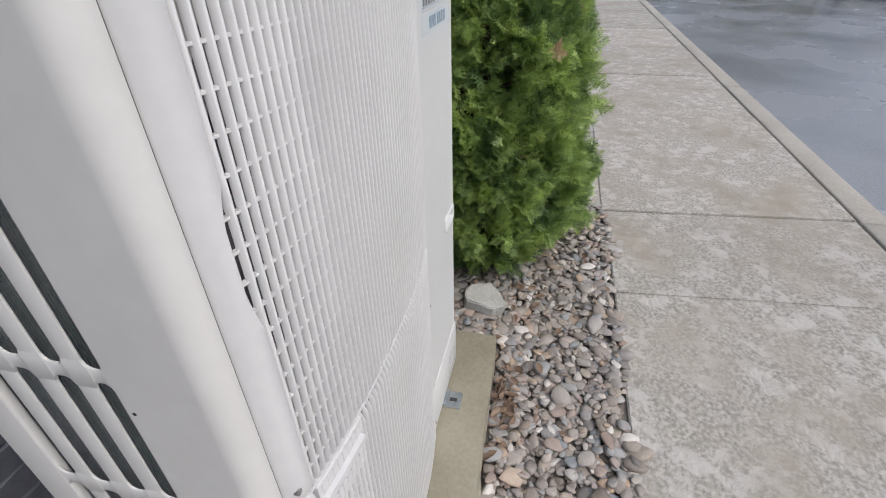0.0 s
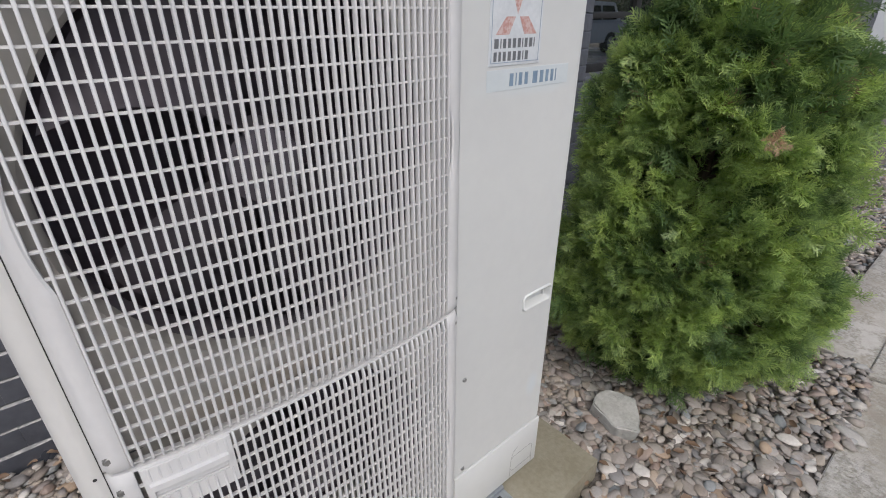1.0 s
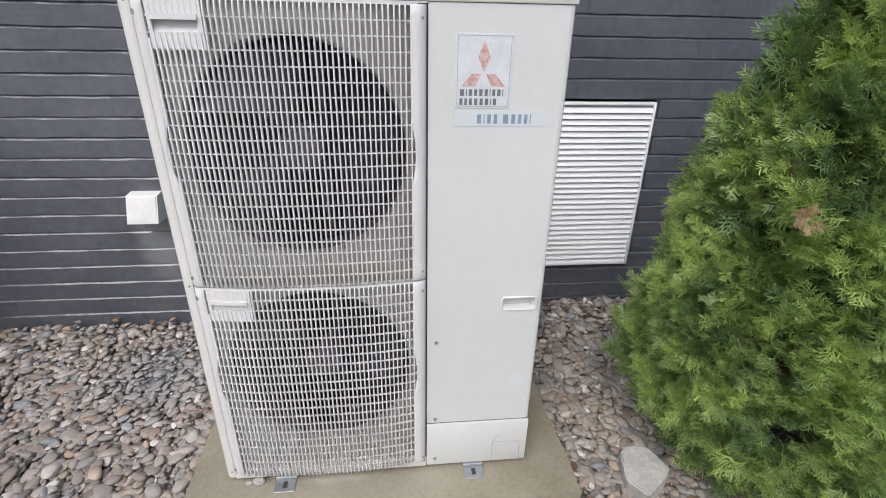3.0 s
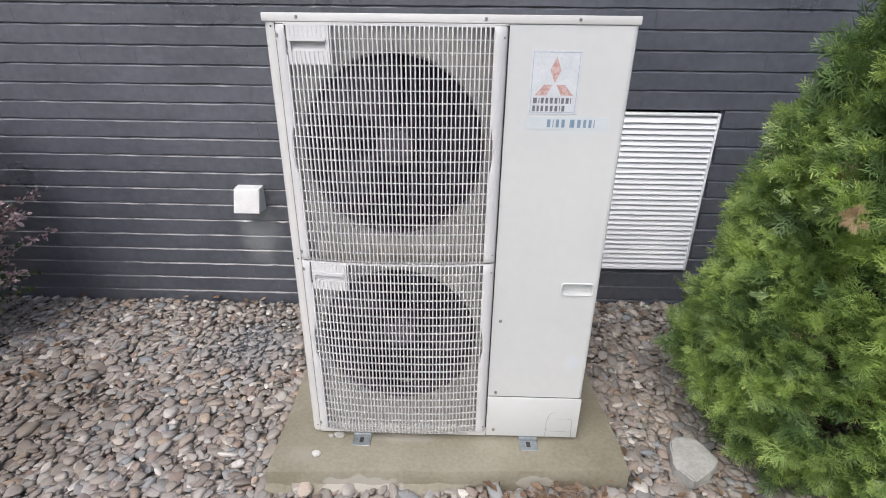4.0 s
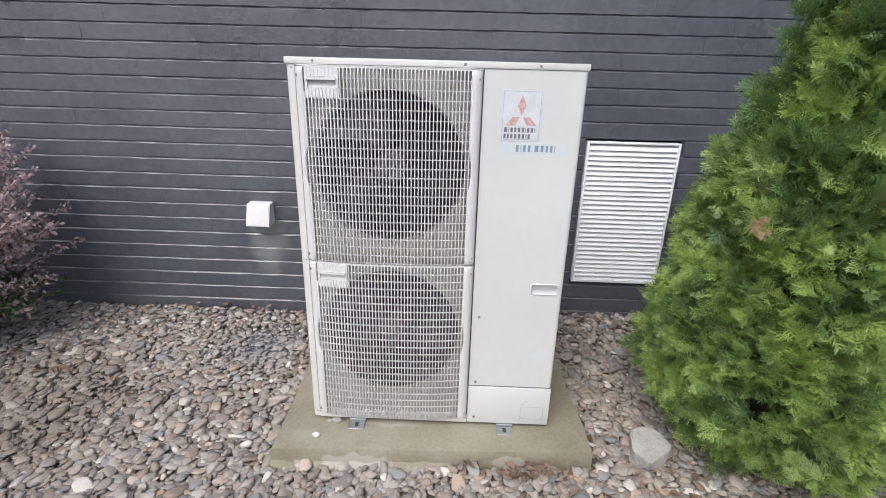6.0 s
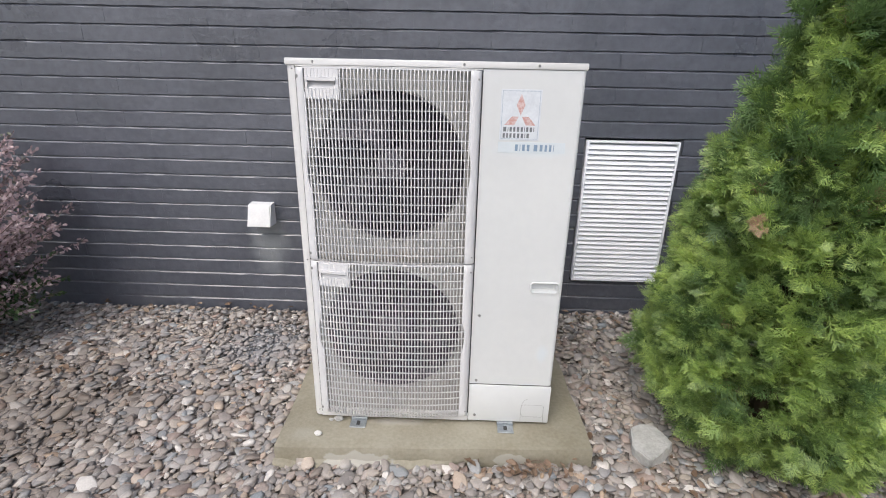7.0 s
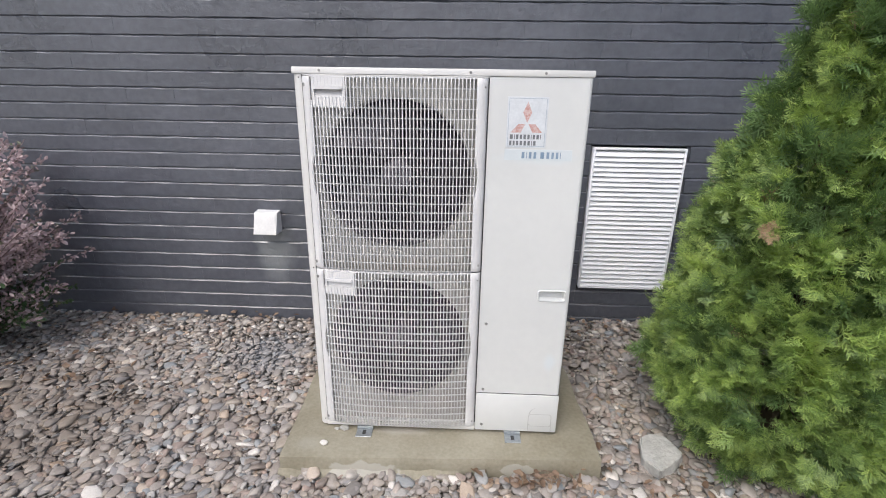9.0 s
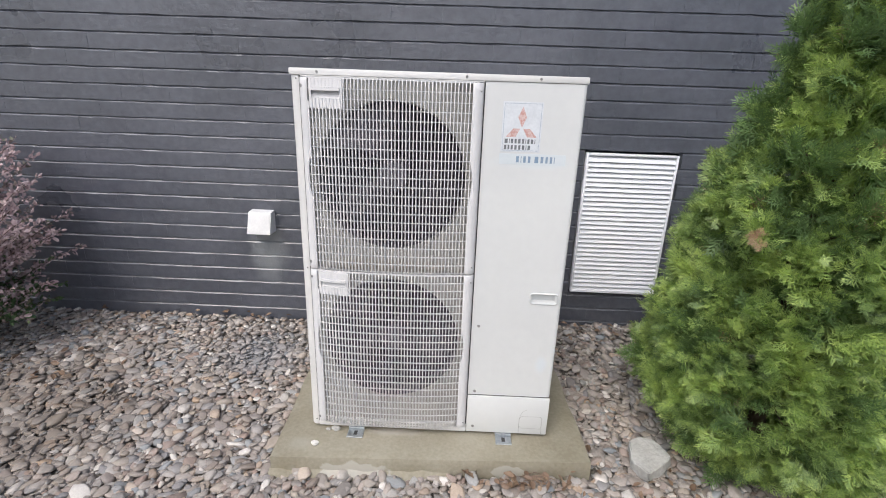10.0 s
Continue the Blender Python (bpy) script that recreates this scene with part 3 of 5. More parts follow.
def make_hood():
    x, z, w, h = -0.622, 0.602, 0.130, 0.116
    hood = thing("dryer_vent_hood", "weathered white plastic dryer vent hood on the wall", "vent hood", at=(x, WALL_Y - 0.01, z))
    bm = bmesh.new()
    prof = [(0.0, -0.005), (0.0, h + 0.006), (-0.055, h), (-0.062, h - 0.006), (-0.098, 0.004), (-0.098, 0.0), (-0.088, 0.0), (-0.045, h - 0.018), (-0.012, h - 0.012), (-0.012, -0.005)]
    for xa, xb in ((0.0, 0.006), (w - 0.006, w)):
        side = [(0.0, -0.005), (0.0, h + 0.006), (-0.055, h), (-0.098, 0.0)]
        a = [bm.verts.new((xa, y, zz)) for y, zz in side]
        b = [bm.verts.new((xb, y, zz)) for y, zz in side]
        bm.faces.new(a)
        bm.faces.new(list(reversed(b)))
        for k in range(4):
            bm.faces.new((a[k], b[k], b[(k + 1) % 4], a[(k + 1) % 4]))
    a = [bm.verts.new((0.0062, y, zz)) for y, zz in prof]
    b = [bm.verts.new((w - 0.0062, y, zz)) for y, zz in prof]
    for k in range(len(prof)):
        j = (k + 1) % len(prof)
        bm.faces.new((a[k], b[k], b[j], a[j]))
    bmesh.ops.recalc_face_normals(bm, faces=bm.faces)
    part("body", bm, vent_plastic, hood, smooth=20)
    bm = bmesh.new()
    box(bm, 0.012, w - 0.012, -0.075, -0.02, 0.005, 0.012)
    part("flap", bm, car_grey_trim, hood)


make_ground()
make_walk()
wall_north = make_wall()
make_window()
make_louver()
make_hood()


# ---- concrete pad and heat pump ----
def make_pad():
    bm = bmesh.new()
    box(bm, -0.615, 0.615, 0.0, 0.68, -0.12, PAD_Z)
    bmesh.ops.subdivide_edges(bm, edges=bm.edges[:], cuts=11, use_grid_fill=True)
    for v in bm.verts:
        p = v.co
        edge = (p.z > PAD_Z - 1e-4) + (abs(abs(p.x) - 0.615) < 1e-4) + (abs(p.y) < 1e-4 or abs(p.y - 0.68) < 1e-4)
        k = noise.noise(p * 9.0)
        if edge >= 2:
            v.co += Vector((-math.copysign(0.005, p.x) if abs(abs(p.x) - 0.615) < 1e-4 else 0, 0.006 if abs(p.y) < 1e-4 else 0, -0.004)) * (0.7 + 0.9 * k)
        else:
            v.co += Vector((0, 0.003 * k if abs(p.y) < 1e-4 else 0, 0.0015 * k if p.z > PAD_Z - 1e-4 else 0))
    pad = thing("concrete_pad", "low olive-stained concrete pad in the gravel bed", "concrete pad")
    pad.matrix_basis = Matrix.Translation((0.497, -0.155, 0)) @ Matrix.Rotation(radians(PAD_TURN), 4, "Z")
    part("slab", bm, concrete_pad, pad, smooth=50)
    # rough spill of concrete that ran out under the form
    bm = bmesh.new()
    cols = 60
    rows = []
    for i in range(cols + 1):
        x = -0.618 + 0.70 * i / cols
        reach = (0.030 + 0.016 * noise.noise(Vector((x * 9, 1.7, 0))) + 0.010 * noise.noise(Vector((x * 40, 4.1, 0)))) * min(1.0, (cols - i) / 12)
        top = 0.026 + 0.012 * noise.noise(Vector((x * 14, 8.0, 0)))
        rows.append([bm.verts.new((x, y, z)) for y, z in ((0.006, top + 0.004), (-reach * 0.45, top + 0.004 * noise.noise(Vector((x * 60, 2, 0)))),
                                                          (-reach * 0.9, top - 0.010), (-reach - 0.004, -0.02))])
    for a, b in zip(rows, rows[1:]):
        for k in range(3):
            bm.faces.new((a[k], a[k + 1], b[k + 1], b[k]))
    part("spilled_footing", bm, concrete_pad, pad, "rough crumbled concrete spill", smooth=50)


W, D, BASE, TOP = 0.95, 0.33, 0.100, 1.467
FANS = ((0.319, 1.118), (0.319, 0.485))
GRILLES = ((0.7872, 1.4415), (0.121, 0.7852))
GX0, GX1 = 0.020, 0.622
SEAM_X = 0.026
BAR0, BAR1, BAR_STEP = 0.058, 0.588, 0.01178


def bulge(x):
    s = abs(2 * (x - GX0) / (GX1 - GX0) - 1)
    return -0.010 - 0.026 * (1 - s ** 2.6)


def plate_with_holes(bm, x0, x1, z0, z1, y, cx, cz, r, seg=48):
    """A flat plate with a round hole."""
    ring, rim = [], []
    for i in range(seg):
        t = 2 * math.pi * (i + 0.5) / seg
        c, s = math.cos(t), math.sin(t)
        ring.append(bm.verts.new((cx + r * c, y, cz + r * s)))
        k = min(((x1 - cx) if c > 0 else (x0 - cx)) / c, ((z1 - cz) if s > 0 else (z0 - cz)) / s)
        rim.append(bm.verts.new((cx + k * c, y, cz + k * s)))
    for i in range(seg):
        j = (i + 1) % seg
        bm.faces.new((ring[i], ring[j], rim[j], rim[i]))
    return ring


def screw(parent, x, y, z, r=0.0055):
    bm = bmesh.new()
    rod(bm, (x, y, z), (x, y - 0.003, z), r, r * 0.8, 12)
    rod(bm, (x, y - 0.003, z), (x, y - 0.0032, z), r * 0.45, r * 0.45, 6)
    part("screw", bm, screw_metal, parent)


def make_heat_pump():
    hp = thing("heat_pump", "cream twin-fan heat pump with white grilles on a concrete pad", "heat pump")
    # base pan, back, top cap
    bm = bmesh.new()
    box(bm, 0.004, W - 0.004, 0.004, D - 0.004, BASE, BASE + 0.03, 0.004)
    part("base_pan", bm, paint_cream, hp)
    bm = bmesh.new()
    box(bm, -0.005, W + 0.003, -0.004, D + 0.004, 1.4462, TOP, 0.0035, 2)
    cap = part("top_cap", bm, paint_cream, hp)
    for x in (0.085, 0.565, 0.80):
        screw(cap, x, -0.004, 1.457, 0.0045)
    bm = bmesh.new()
    box(bm, 0.02, W - 0.02, D - 0.012, D, BASE + 0.02, 1.441, 0.003)
    part("back_panel", bm, paint_cream, hp)
    # left side: rounded corner post, then a guard of upright bars before the coil
    def round_corner(x0, x1, y0, y1, r):
        pts = [(x0, y1), (x0, y0 + r)]
        pts += [(x0 + r - r * math.cos(t), y0 + r - r * math.sin(t)) for t in np.linspace(0.1, math.pi / 2, 9)]
        return pts
    bm = bmesh.new()
    outer = round_corner(-0.004, SEAM_X, 0.0, 0.111, 0.024)
    prism(bm, outer + [(0.0255, 0.0025), (0.0265, 0.010), (0.020, 0.026), (0.005, 0.034), (0.005, 0.111)], BASE, 1.4455)
    bmesh.ops.recalc_face_normals(bm, faces=bm.faces)
    post = part("corner_post", bm, paint_cream, hp, smooth=40)
    for z in (0.785, 0.125, 1.435):
        bm = bmesh.new()
        rod(bm, (0.017, -0.0006, z), (0.017, 0.006, z), 0.0024, 0.0024, 8)
        part("hole", bm, gap_dark, post)
    bm = bmesh.new()
    rod(bm, (-0.0046, 0.103, 0.971), (0.0, 0.103, 0.971), 0.0022, 0.0022, 8)
    part("hole", bm, gap_dark, post)
    bm = bmesh.new()
    box(bm, SEAM_X - 0.0006, SEAM_X + 0.0006, 0.003, 0.010, BASE + 0.012, 1.4415)
    part("seam", bm, gap_dark, hp)
    guard = new("side_guard")
    guard.parent = hp
    slots = ((0.111, 0.132), (0.154, 0.1775), (0.201, 0.2255), (0.249, 0.275))
    bm = bmesh.new()
    box(bm, -0.004, 0.008, 0.275, D, BASE, 1.4455, 0.004, 3)
    part("edge_bar", bm, paint_cream, guard)
    for (a0, a1), (b0, b1) in zip(slots, slots[1:]):
        bm = bmesh.new()
        box(bm, -0.0038, -0.0010, a1, b0, BASE + 0.002, 1.4450, 0.001, 2)
        part("upright_bar", bm, paint_cream, guard)
    # cross bars flare into the uprights, so that the slots end round
    ys = sorted({y for a0, a1 in slots for y in [a0 + (a1 - a0) * k / 12 for k in range(13)]})
    def flare(y):
        for a0, a1 in slots:
            if a0 <= y <= a1:
                d = min(y - a0, a1 - y)
                return 0.0085 + 0.0095 - math.sqrt(max(0.0, 0.0095 ** 2 - (0.0095 - min(d, 0.0095)) ** 2))
        return 0.0180
    first = None
    for k in range(7):
        z = 1.0165 + (k - 4) * 0.207
        if first is None:
            bm = bmesh.new()
            rows = [[bm.verts.new((x, y, zz)) for x, zz in ((-0.0040, -flare(y) + 0.001), (-0.0034, -flare(y)), (-0.0012, -flare(y)), (-0.0012, flare(y)), (-0.0034, flare(y)), (-0.0040, flare(y) - 0.001))]
                    for y in ys]
            for a, b in zip(rows, rows[1:]):
                for q in range(6):
                    bm.faces.new((a[q], a[(q + 1) % 6], b[(q + 1) % 6], b[q]))
            bmesh.ops.recalc_face_normals(bm, faces=bm.faces)
            first = part("cross_bar", bm, paint_cream, guard, smooth=40)
            first.location = (0, 0, z)
        else:
            again("cross_bar", first, Matrix.Translation((0, 0, z)), guard)
    bm = bmesh.new()
    for i in range(50):
        y = 0.116 + i * 0.004
        box(bm, 0.013, 0.05, y, y + 0.0012, BASE + 0.03, 1.43)
    box(bm, 0.05, 0.054, 0.10, 0.322, BASE + 0.03, 1.43)
    tagged(part("coil", bm, coil_metal, hp, "grey finned coil behind the side guard"), kind="stuff")
    # right side
    bm = bmesh.new()
    prism(bm, [(W - 0.03, 0.012), (W - 0.004, 0.020), (W, 0.028), (W, D), (W - 0.012, D), (W - 0.012, 0.03)], BASE, 1.4455)
    bmesh.ops.recalc_face_normals(bm, faces=bm.faces)
    part("side_panel", bm, paint_panel, hp, smooth=40)
    # fan plate with bell mouths and dark chamber
    for (cx, cz), (z0, z1) in zip(FANS, GRILLES):
        bm = bmesh.new()
        ring = plate_with_holes(bm, 0.036, 0.626, z0 - 0.002, z1 + 0.003, 0.014, cx, cz, 0.270)
        prev = ring
        for r, y in ((0.263, 0.016), (0.258, 0.024), (0.256, 0.040)):
            loop = [bm.verts.new((cx + (v.co.x - cx) * r / 0.270, y, cz + (v.co.z - cz) * r / 0.270)) for v in ring]
            for i in range(len(ring)):
                j = (i + 1) % len(ring)
                bm.faces.new((prev[i], loop[i], loop[j], prev[j]))
            prev = loop
        bmesh.ops.recalc_face_normals(bm, faces=bm.faces)
        part("fan_plate", bm, plate_grey, hp, "dusty beige fan plate", smooth=30)
        bm = bmesh.new()
        prev = None
        for r, y in ((0.2562, 0.0395), (0.256, 0.10), (0.268, 0.135)):
            loop = [bm.verts.new((cx + r * math.cos(t), y, cz + r * math.sin(t))) for t in np.linspace(0, 2 * math.pi, 48, endpoint=False)]
            if prev:
                for i in range(48):
                    j = (i + 1) % 48
                    bm.faces.new((prev[i], loop[i], loop[j], prev[j]))
            prev = loop
        part("bell_mouth", bm, fan_dark, hp)
        make_fan(hp, cx, cz)
        bm = bmesh.new()
        for dx in (-0.035, 0.035):
            box(bm, cx + dx - 0.012, cx + dx + 0.012, 0.20, 0.225, z0, z1, 0.003)
        rod(bm, (cx, 0.15, cz), (cx, 0.225, cz), 0.06, 0.06, 20)
        part("motor_mount", bm, fan_dark, hp)
    # dark sheets standing in for the shade inside the fan chamber
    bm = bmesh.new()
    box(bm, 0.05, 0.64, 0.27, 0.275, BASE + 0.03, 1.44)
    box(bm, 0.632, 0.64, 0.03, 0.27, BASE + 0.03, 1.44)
    part("dark_coil", bm, cavity_shade, hp)
    # service panel with a finger recess, lower cover
    hx0, hx1, hz0, hz1 = 0.838, 0.929, 0.684, 0.716
    bm = bmesh.new()
    x0, x1, z0, z1 = GX1 + 0.004, W, 0.277, 1.4450
    xs, zs = [x0, hx0, hx1, x1 - 0.012], [z0, hz0, hz1, z1]
    g = [[bm.verts.new((x, 0.0, z)) for x in xs] for z in zs]
    for j in range(3):
        for i in range(3):
            if (i, j) != (1, 1):
                bm.faces.new((g[j][i], g[j][i + 1], g[j + 1][i + 1], g[j + 1][i]))
    prev = [g[j][3] for j in range(4)]
    for dx, dy in ((0.007, 0.002), (0.011, 0.007), (0.012, 0.027)):
        nxt = [bm.verts.new((x1 - 0.012 + dx, dy, z)) for z in zs]
        for j in range(3):
            bm.faces.new((prev[j], nxt[j], nxt[j + 1], prev[j + 1]))
        prev = nxt
    left = [bm.verts.new((x0, 0.012, z)) for z in (z0, z1)]
    bm.faces.new((g[0][0], g[3][0], left[1], left[0]))
    under = [bm.verts.new((x, 0.012, z0)) for x in (x0, x1 - 0.012)]
    bm.faces.new((g[0][3], g[0][0], under[0], under[1]))
    bmesh.ops.recalc_face_normals(bm, faces=bm.faces)
    panel = part("service_panel", bm, paint_panel, hp, "smooth pale grey service panel", smooth=0)
    bm = bmesh.new()
    def pill(inset, y):
        hw, hh = (hx1 - hx0) / 2 + 0.006 - inset, (hz1 - hz0) / 2 + 0.006 - inset
        r = max(0.003, 0.012 - inset)
        ring = []
        for sx, sz, start in ((1, 1, 0), (-1, 1, 90), (-1, -1, 180), (1, -1, 270)):
            for k in range(5):
                t = radians(start + 22.5 * k)
                ring.append(bm.verts.new(((hx0 + hx1) / 2 + sx * (hw - r) + r * math.cos(t), y, (hz0 + hz1) / 2 + sz * (hh - r) + r * math.sin(t))))
        return ring
    loops = pill(-0.001, -0.0004)
    for inset, y in ((0.0, -0.0030), (0.002, -0.0044), (0.0045, -0.0030), (0.0065, 0.004), (0.009, 0.018)):
        nxt = pill(inset, y)
        for k in range(20):
            bm.faces.new((loops[k], loops[(k + 1) % 20], nxt[(k + 1) % 20], nxt[k]))
        loops = nxt
    bm.faces.new(loops)
    bmesh.ops.recalc_face_normals(bm, faces=bm.faces)
    part("recessed_handle", bm, paint_panel, panel, smooth=40)
    for z in (0.578, 0.292):
        screw(panel, 0.652, 0.0, z, 0.006)
    bm = bmesh.new()
    box(bm, x0, W + 0.001, -0.003, 0.03, BASE, 0.2705, 0.003, 2)
    low = part("lower_cover", bm, paint_panel, hp, "pale lower pipe cover with cracked knock-out", smooth=30)
    screw(low, 0.652, -0.003, 0.128, 0.006)
    crack = [(0.838, 0.103), (0.838, 0.168), (0.841, 0.190), (0.849, 0.205), (0.863, 0.214)]
    crack2 = [(0.930, 0.103), (0.928, 0.140), (0.929, 0.150)]
    crack3 = [(0.840, 0.137), (0.846, 0.128), (0.922, 0.127), (0.928, 0.135), (0.928, 0.176), (0.921, 0.184), (0.847, 0.184), (0.841, 0.178)]
    for line in (crack, crack2, crack3):
        bm = bmesh.new()
        for a, b in zip(line, line[1:]):
            rod(bm, (a[0], -0.0029, a[1]), (b[0], -0.0029, b[1]), 0.0007, 0.0007, 4)
        part("crack", bm, screw_metal, low)
    bm = bmesh.new()
    box(bm, GX1 - 0.002, GX1 + 0.006, 0.006, 0.012, BASE, 1.44)
    part("seam", bm, gap_dark, hp)
    bm = bmesh.new()
    box(bm, GX1 + 0.007, W - 0.002, 0.004, 0.012, 0.2708, 0.2768)
    part("seam", bm, gap_dark, hp)
    bm = bmesh.new()
    box(bm, 0.0275, GX1 + 0.002, -0.005, 0.010, BASE, 0.1195, 0.002)
    part("bottom_rail", bm, paint_cream, hp)
    bm = bmesh.new()
    box(bm, 0.030, GX1 + 0.002, -0.002, 0.010, 1.4420, 1.4455, 0.001)
    part("top_rail", bm, paint_cream, hp)
    # label with plain printed shapes
    label_ob = new("label")
    label_ob.parent = hp
    bm = bmesh.new()
    box(bm, 0.686, 0.816, -0.0012, 0.0, 1.228, 1.387, 0.0004, 1)
    part("sticker", bm, label_white, label_ob)
    bm = bmesh.new()
    for a, b, c, d in ((0.691, 0.811, 1.3815, 1.3823), (0.691, 0.811, 1.2325, 1.2333), (0.691, 0.6918, 1.2325, 1.3823), (0.8102, 0.811, 1.2325, 1.3823)):
        box(bm, a, b, -0.0016, -0.0011, c, d)
    part("border_line", bm, label_blue, label_ob)
    bm = bmesh.new()
    def flat(points):
        low_ = [bm.verts.new((x, -0.0011, z)) for x, z in points]
        top_ = [bm.verts.new((x, -0.0016, z)) for x, z in points]
        bm.faces.new(top_)
        for i in range(len(points)):
            j = (i + 1) % len(points)
            bm.faces.new((low_[i], low_[j], top_[j], top_[i]))
    flat([(0.751, 1.306), (0.765, 1.339), (0.751, 1.373), (0.737, 1.339)])
    flat([(0.746, 1.303), (0.724, 1.303), (0.700, 1.276), (0.732, 1.276)])
    flat([(0.756, 1.303), (0.778, 1.303), (0.802, 1.276), (0.770, 1.276)])
    part("red_shape", bm, label_red, label_ob)
    def bars(widths, x, z, h, gap, mat, y=-0.0016):
        b_ = bmesh.new()
        for wd in widths:
            if wd > 0:
                box(b_, x + wd * 0.12, x + wd * 0.88, y, y + 0.0006, z, z + h)
                x += wd + gap
            else:
                x -= wd
        part("print_bar", b_, mat, label_ob)
    bars([0.013, 0.003, 0.0095, 0.009, 0.010, 0.0095, 0.003, 0.009, 0.010, 0.003], 0.6965, 1.2555, 0.0145, 0.0026, label_black)
    bars([0.009, 0.0075, 0.009, 0.010, 0.0095, 0.010, 0.003, 0.010], 0.6965, 1.2355, 0.0145, 0.0028, label_black)
    bm = bmesh.new()
    box(bm, 0.684, 0.905, -0.0008, 0.0, 1.187, 1.222, 0.0003, 1)
    part("pale_strip", bm, label_pale, label_ob)
    bars([0.012, 0.003, 0.011, 0.011, -0.006, 0.016, 0.012, 0.010, 0.010, 0.003], 0.739, 1.1935, 0.021, 0.0045, label_blue, -0.0014)
    # grilles
    for (cx, cz), span in zip(FANS, GRILLES):
        make_grille(hp, span, cz)
    # feet
    for x in (0.181, 0.777):
        bm = bmesh.new()
        box(bm, x - 0.032, x + 0.032, -0.056, 0.05, PAD_Z, PAD_Z + 0.004, 0.001, 1)
        box(bm, x - 0.032, x + 0.032, -0.010, 0.32, PAD_Z + 0.0042, BASE, 0.001, 1)
        foot = part("foot", bm, steel, hp, "galvanised steel foot bracket")
        bm = bmesh.new()
        box(bm, x - 0.007, x + 0.007, -0.042, -0.018, PAD_Z + 0.0035, PAD_Z + 0.0048)
        part("slot", bm, gap_dark, foot)
    return hp


def make_fan(hp, cx, cz):
    fan = new("fan")
    fan.parent = hp
    fan.location = (cx, 0.075, cz)
    bm = bmesh.new()
    rod(bm, (0, 0.05, 0), (0, -0.012, 0), 0.062, 0.054, 28)
    rod(bm, (0, -0.012, 0), (0, -0.020, 0), 0.054, 0.030, 28)
    part("hub", bm, fan_dark, fan)
    bm = bmesh.new()
    rod(bm, (0, -0.020, 0), (0, -0.030, 0), 0.008, 0.008, 6)
    part("hub_nut", bm, screw_metal, fan)
    first = None
    for k in range(3):
        turn = Matrix.Rotation(radians(120 * k + 22), 4, "Y")
        if first is None:
            bm = bmesh.new()
            rows = []
            for i in range(9):
                r = 0.05 + (0.246 - 0.05) * i / 8
                wide = radians(36 + 38 * (i / 8) ** 0.8)
                sweep = radians(26 * (i / 8))
                rows.append([bm.verts.new((r * math.cos(sweep + wide * (j / 8 - 0.5)), 0.045 - 0.075 * (j / 8) + 0.012 * math.sin(math.pi * j / 8),
                                           r * math.sin(sweep + wide * (j / 8 - 0.5)))) for j in range(9)])
            for i in range(8):
                for j in range(8):
                    bm.faces.new((rows[i][j], rows[i][j + 1], rows[i + 1][j + 1], rows[i + 1][j]))
            bmesh.ops.solidify(bm, geom=bm.faces[:], thickness=0.003)
            first = part("blade", bm, fan_dark, fan, smooth=60)
            first.matrix_basis = turn
        else:
            again("blade", first, turn, fan)


